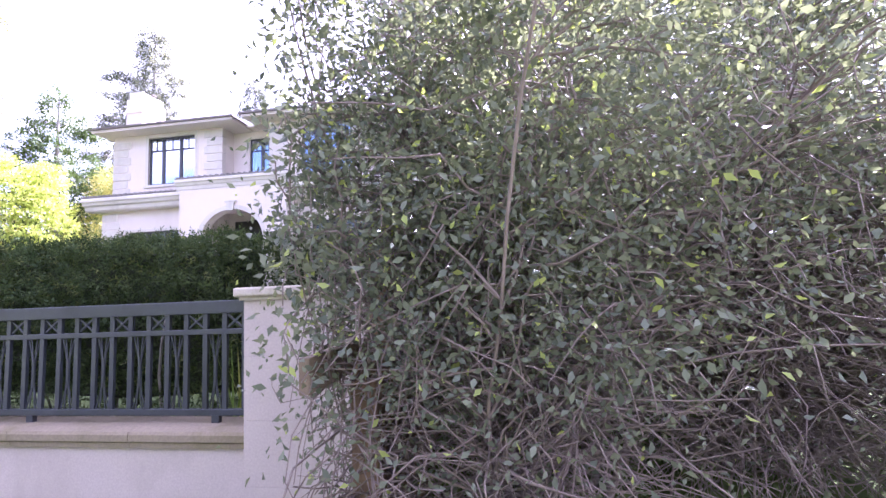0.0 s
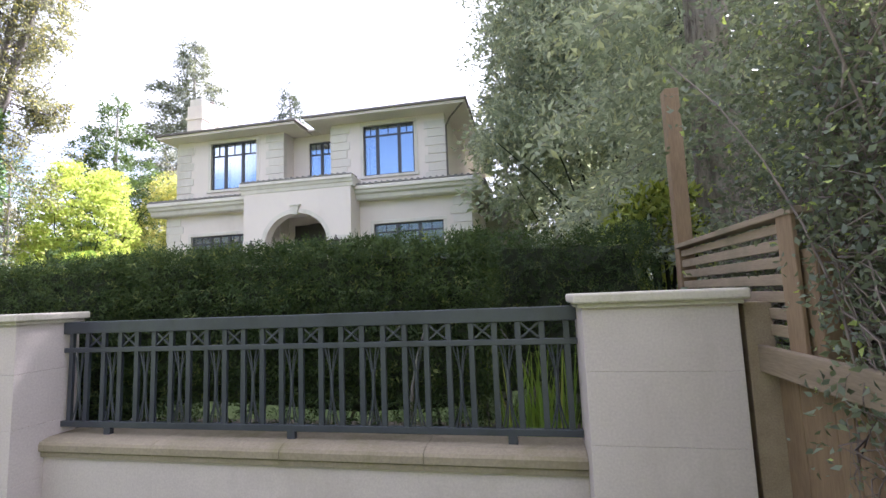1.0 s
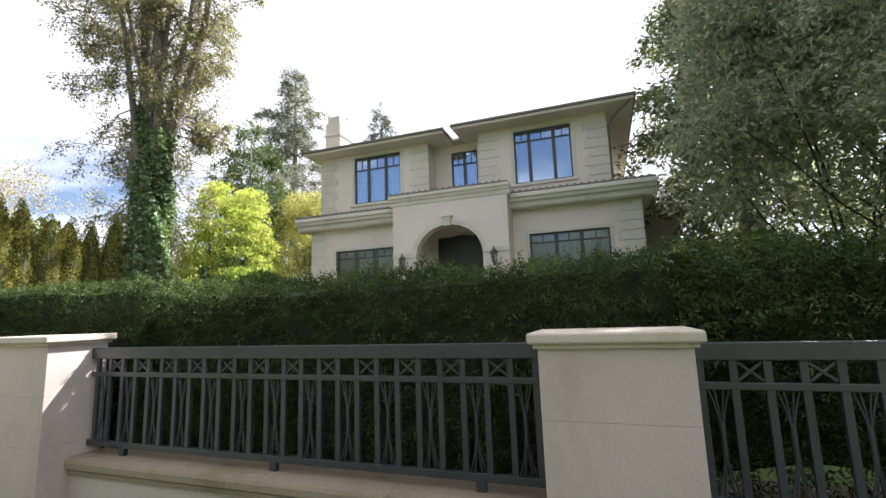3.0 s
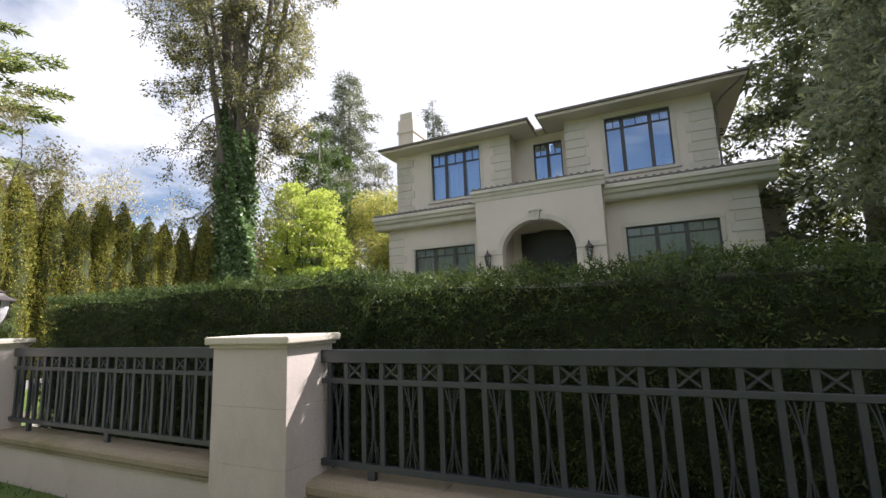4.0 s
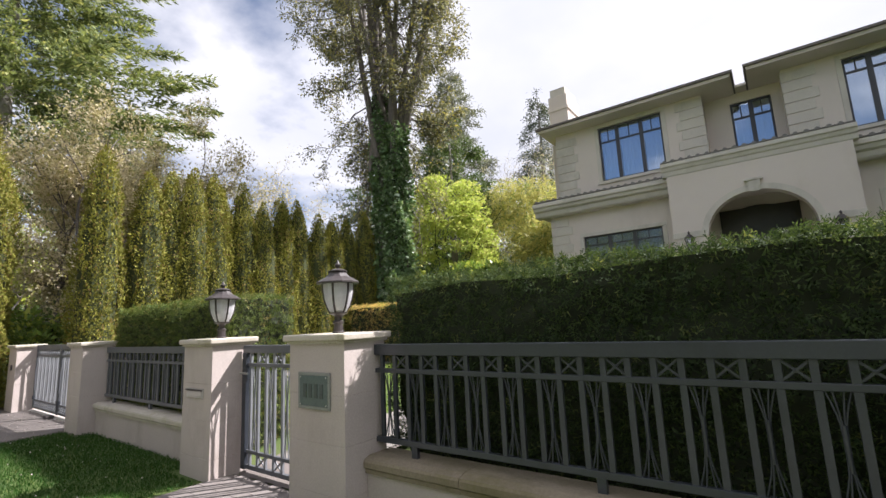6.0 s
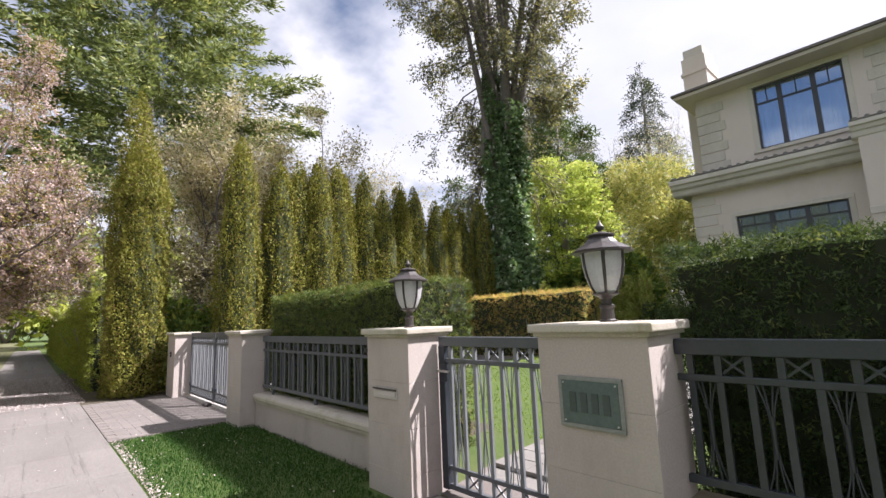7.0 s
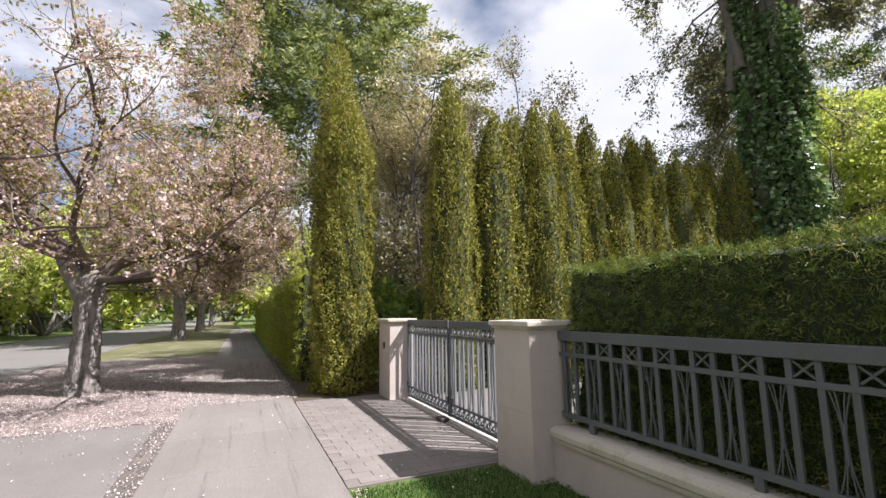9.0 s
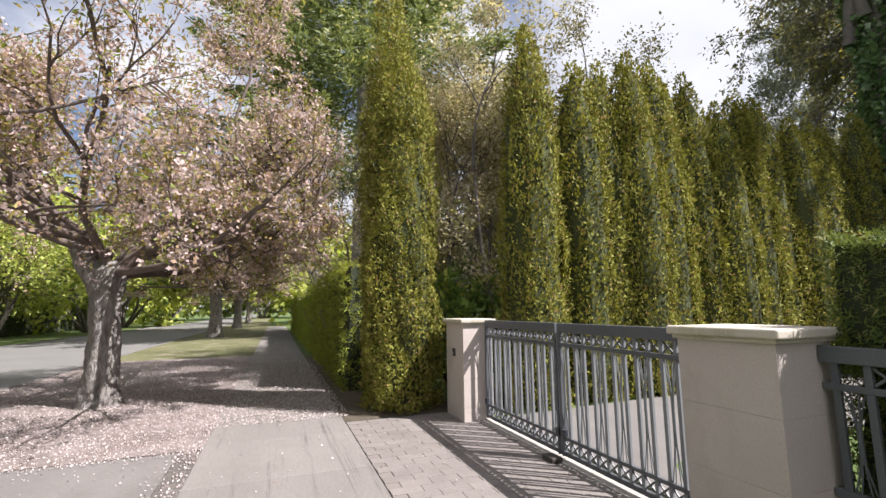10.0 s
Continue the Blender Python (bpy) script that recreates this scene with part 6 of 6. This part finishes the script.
for x, y, a in ((-70.0, -3.6, 130), (-90.0, -3.6, 40)):
    ob = copy_thing(second, pose(x, y, 0, 0, 0, a))
    ob.scale = (1.45, 1.45, 1.25)
second["label"] = "flowering cherry with thinner blossom on the shaded verge"

# ---- trees and hedges across and along the street ----
green = clump_tree("street_tree", -58.0, -17.5, 0, "yellow-green street tree in young leaf across the road", "tree", F_STREET, 91, 6, 6.3, 0.13, 3, 5, 18000, 0.19, 0.6, 0.42, 0.05, 0.55, M_STEMBARK, group="trees across the road")
plain = clump_tree("street_tree", -70.0, -16.0, 0, "yellow-green street tree in young leaf across the road", "tree", F_STREET, 94, 5, 6.8, 0.17, 2, 4, 3800, 0.6, 0.6, 0.5, 0.05, 0.6, M_STEMBARK, group="trees across the road")
for k, (x, y, s, a) in enumerate(((-46.5, -19.0, 1.15, 50), (-40.0, -17.0, 1.0, 120), (-84.0, -17.0, 1.2, 200), (-74.0, -26.0, 1.5, 260), (-100.0, -15.5, 1.3, 300), (-92.0, 9.0, 1.4, 180), (-136.0, -3.0, 1.8, 240), (-78.0, 8.0, 1.3, 310))):
    ob = copy_thing(green if k < 2 else plain, pose(x, y, 0, 0, 0, a))
    ob.scale = (s, s, s)
hedge("far_hedge", -90.0, -40.0, -21.0, -19.0, 1.9, "dark clipped hedge across the road", F_DARK, 2500, 92, 0.25, 0.5, shaggy=0.1)
dark = mound("far_trees", -95.0, -32.0, 0, 16.0, 8.0, 13.0, "green woodland edge beyond the road", F_WOOD, 93, 4000, 1.3, 0.6, 40)
for x, y, a in ((-55.0, -27.0, 0), (-78.0, -29.0, 175), (-30.0, -26.0, 185), (-6.0, -26.0, 5), (16.0, -26.0, 178), (-60.0, -36.0, 60), (-150.0, 0.0, 90), (-130.0, -20.0, 10), (-135.0, 18.0, 140), (-75.0, 22.0, 30)):
    copy_thing(dark, pose(x, y, 0, 0, 0, a))


# ---- the neighbour's tangled shrubs beside the wooden fence ----
def tangle(name, x0, x1, y0, y1, z1, label, leaf, seed, twigs, count, size):
    """A dense tangle of arching dry twigs with leaves mostly towards the top."""
    rng = np.random.default_rng(seed)
    t = thing(name, label, "shrub", ((x0 + x1) / 2, (y0 + y1) / 2, 0))
    hx, hy = (x1 - x0) / 2, (y1 - y0) / 2
    w, tips = Wood(), []
    stems = []
    for k in range(int(hx * 15)):
        b = np.array([rng.uniform(-hx, hx) * 0.95, rng.uniform(hy * 0.1, hy), -0.05])
        pts = crooked(rng, b, (rng.normal() * 0.12, abs(rng.normal()) * 0.10, 1), z1 * rng.uniform(0.75, 1.0), 8, 0.13)
        w.limb(pts, np.linspace(rng.uniform(0.005, 0.011), 0.004, 9), 5)
        stems.append(pts)
    for k in range(twigs):
        s = stems[rng.integers(len(stems))]
        u = rng.uniform(0.8, 7.9)
        i = int(u)
        d = np.array([rng.normal(), rng.normal() * 0.8 - 0.35, rng.normal() * 0.45 + 0.2])
        pts = crooked(rng, s[i] + (s[i + 1] - s[i]) * (u - i), d, rng.uniform(0.35, 1.2), 5, 0.26, -0.08)
        pts[:, 1] = np.maximum(pts[:, 1], -hy)
        edge = np.where(pts[:, 1] + (y0 + y1) / 2 < 2.15, -0.84, -0.58) - (x0 + x1) / 2
        pts[:, 0] = np.maximum(pts[:, 0], edge + rng.uniform(0, 0.1))
        r = rng.uniform(0.0025, 0.007)
        w.limb(pts, np.linspace(r, r * 0.4, 6), 3)
        tips += [(pts[j], pts[j] - pts[j - 1]) for j in range(2, 6)]
    mesh_obj("twig_mass", w.mesh("twig_mass"), M_TWIG, t, "tangled dry brown twigs")
    p, d = strew(rng, tips, count * 2, 0.07)
    keep = rng.uniform(size=len(p)) < np.clip((p[:, 2] - 0.7) / 1.1, 0.10, 1)
    mesh_obj("foliage", leaf_mesh("foliage", rng, p[keep][:count], d[keep][:count], size, 0.5, 0.6), leaf, t)
    return t


tangle("tangled_shrub", -0.55, 2.2, 1.5, 4.0, 2.75, "tangled shrub of dry twigs with sparse dark leaves", F_HOLLY, 101, 3800, 17000, 0.034)
tangle("tangled_shrub", 2.0, 5.6, 1.6, 3.8, 2.75, "tangled shrub of dry twigs beside the footpath", F_HOLLY, 102, 2000, 9000, 0.038)
tangle("tangled_shrub", -0.82, 0.05, 1.5, 2.1, 3.6, "dense dark-leaved shrub pressed against the wooden fence", F_HOLLY, 106, 700, 28000, 0.036)
def holly_room(q):
    """The crown hangs over the fence above head height and keeps clear of the footpath."""
    return q[1] > -1.35 + 0.25 * min(q[2], 2) and q[0] > (-1.75 if q[2] > 2.25 else -0.55) and q[0] < 2.6


clump_tree("holly_tree", 0.25, 3.15, 0.0, "dark glossy holly tree leaning over the fence", "tree", F_HOLLY, 103, 7, 2.6, 0.028, 3, 6, 36000, 0.05, 0.6, 0.12, 0.08, 0.6, M_TWIG, room=holly_room, foot=0.4)
tangle("tangled_shrub", -0.93, 0.25, 1.45, 2.15, 3.3, "upright dark-leaved shrub growing beside the stone pier", F_HOLLY, 105, 1100, 24000, 0.034)
clump_tree("holly_tree", 2.6, 4.4, 0.2, "dark evergreen shrub in the neighbouring garden", "tree", F_HOLLY, 104, 8, 2.0, 0.03, 3, 4, 16000, 0.08, 0.6, 0.18, 0.0, 0.6, M_TWIG, room=lambda q: q[1] > -2.2 and q[2] < 3.2)


# ---- grass, petals and litter ----
rng = np.random.default_rng(111)
n = 40000
x = np.where(rng.uniform(size=n) < 0.82, rng.uniform(-22.3, -17.4, n), rng.uniform(-15.8, -10.0, n))
y = rng.uniform(1.10, 2.92, n)
keep = ~((x > -17.42) & (x < -15.74)) & ~((x > -18.1) & (x < -15.0) & (y > 2.6))
p = np.stack([x, y, np.full(n, -0.01)], 1)[keep]
ob = mesh_obj("verge_grass", leaf_mesh("verge_grass", rng, p, np.tile([0, 0, 1.0], (len(p), 1)), 0.042, 0.13, 0.4), M_BLADE)
tagged(ob, "short lush green grass between footpath and wall", "grass", kind="stuff")
n = 28000
x, y = rng.uniform(-22.3, -12.0, n), rng.uniform(4.5, 15.5, n) 
keep = ~((x > -17.35) & (x < -15.95))
p = np.stack([x, y, ground_z(x, y) - 0.02], 1)[keep]
ob = mesh_obj("lawn_grass", leaf_mesh("lawn_grass", rng, p, np.tile([0, 0, 1.0], (len(p), 1)), 0.055, 0.2, 0.45), M_LAWN)
tagged(ob, "bright mown lawn behind the fence", "grass", kind="stuff")

n = 30000
x = np.concatenate([-26.1 - 12.5 * rng.beta(1.0, 1.7, n), -27.3 - 9.0 * rng.beta(0.9, 1.6, 11000), rng.uniform(-60, -16.0, 500), rng.uniform(-22.3, -10, 3000), rng.uniform(-27, -22.4, 160), -26.3 + 4.6 * rng.beta(0.7, 4.0, 350), rng.uniform(-26.4, -21.5, 900), rng.uniform(-22.3, -17.6, 70)])
y = np.concatenate([rng.uniform(-5.4, -0.7, n), rng.uniform(-0.8, 1.2, 11000), rng.uniform(-0.7, 1.1, 500), 1.10 + np.abs(rng.normal(0, 0.06, 3000)), rng.uniform(1.1, 3.0, 160), -0.75 - 4.6 * rng.beta(1.0, 1.2, 350), -0.70 - np.abs(rng.normal(0, 0.16, 900)), rng.uniform(1.2, 2.6, 70)])
p = np.stack([x, y, np.where(np.arange(len(x)) >= len(x) - 70, 0.045, rng.uniform(0.016, 0.030, len(x)))], 1)
way = np.stack([rng.normal(size=len(x)), rng.normal(size=len(x)), rng.uniform(-0.1, 0.35, len(x))], 1)
ob = mesh_obj("fallen_petals", leaf_mesh("fallen_petals", rng, p, way, 0.0185, 0.85, 0.25, fold=0.05), M_PETAL)
tagged(ob, "fallen pink cherry petals scattered on the ground", "petals", kind="stuff")

# strap leaves behind the iron fence, next to the first pier
rng = np.random.default_rng(121)
clump = thing("strap_plant", "clump of tall bright green strap leaves behind the fence", "plant", (-1.95, 3.42, -0.02))
for part_no in range(3):
    v, f = [], []
    for k in range(26):
        b = np.array([rng.uniform(-0.32, 0.20), rng.uniform(-0.10, 0.12), 0.0])
        a = rng.uniform(0, 2 * math.pi)
        lean, tall, wide = rng.uniform(0.05, 0.28), rng.uniform(0.8, 1.32), rng.uniform(0.008, 0.014)
        side = np.array([-math.sin(a), math.cos(a), 0.0]) * wide
        n0 = len(v)
        for u in np.linspace(0, 1, 7):
            c = b + np.array([math.cos(a) * lean * u * u, math.sin(a) * lean * u * u * 0.5, tall * u * (1 - 0.12 * u)])
            w = side * (1 - 0.92 * u ** 2.5)
            v += [c - w, c + w]
        f += [(n0 + 2 * q, n0 + 2 * q + 1, n0 + 2 * q + 3, n0 + 2 * q + 2) for q in range(6)]
    mesh_obj("strap_leaves", array_mesh("strap_leaves", v, f), F_STRAP, clump)

# ---- brick pavers of the apron, last ----
apron = thing("driveway_apron", "brick-paved driveway apron in front of the gate", "paving", kind="structure")
part("bedding", boxes((-27.0, -22.42, 1.10, 2.97, -0.12, -0.002)), M_JOINT, apron)
paver = bpy.data.meshes.new("brick")
bm = boxes((-0.0735, 0.0735, -0.148, 0.148, -0.05, 0.0), bevel=0.003)
bm.to_mesh(paver); bm.free()
for r in range(30):
    for c in range(6):
        ob = mesh_obj("brick", paver, M_APRON, apron)
        ob.location = (-26.89 + 0.15 * r, 1.25 + c * 0.30 + (0.13 if r % 2 else 0.0), 0.004 + 0.002 * ((r * 5 + c * 3) % 4) / 3)

gate_path = thing("gate_path", "small brick-paved path between footpath and garden gate", "path", kind="structure")
part("bedding", boxes((-17.38, -15.79, 1.10, 2.99, -0.12, -0.002)), M_JOINT, gate_path)
for r in range(10):
    for c in range(6):
        ob = mesh_obj("brick", paver, M_APRON, gate_path)
        ob.location = (-17.27 + 0.15 * r, 1.25 + c * 0.30 + (0.13 if r % 2 else 0.0), 0.004 + 0.002 * ((r * 5 + c * 3) % 4) / 3)
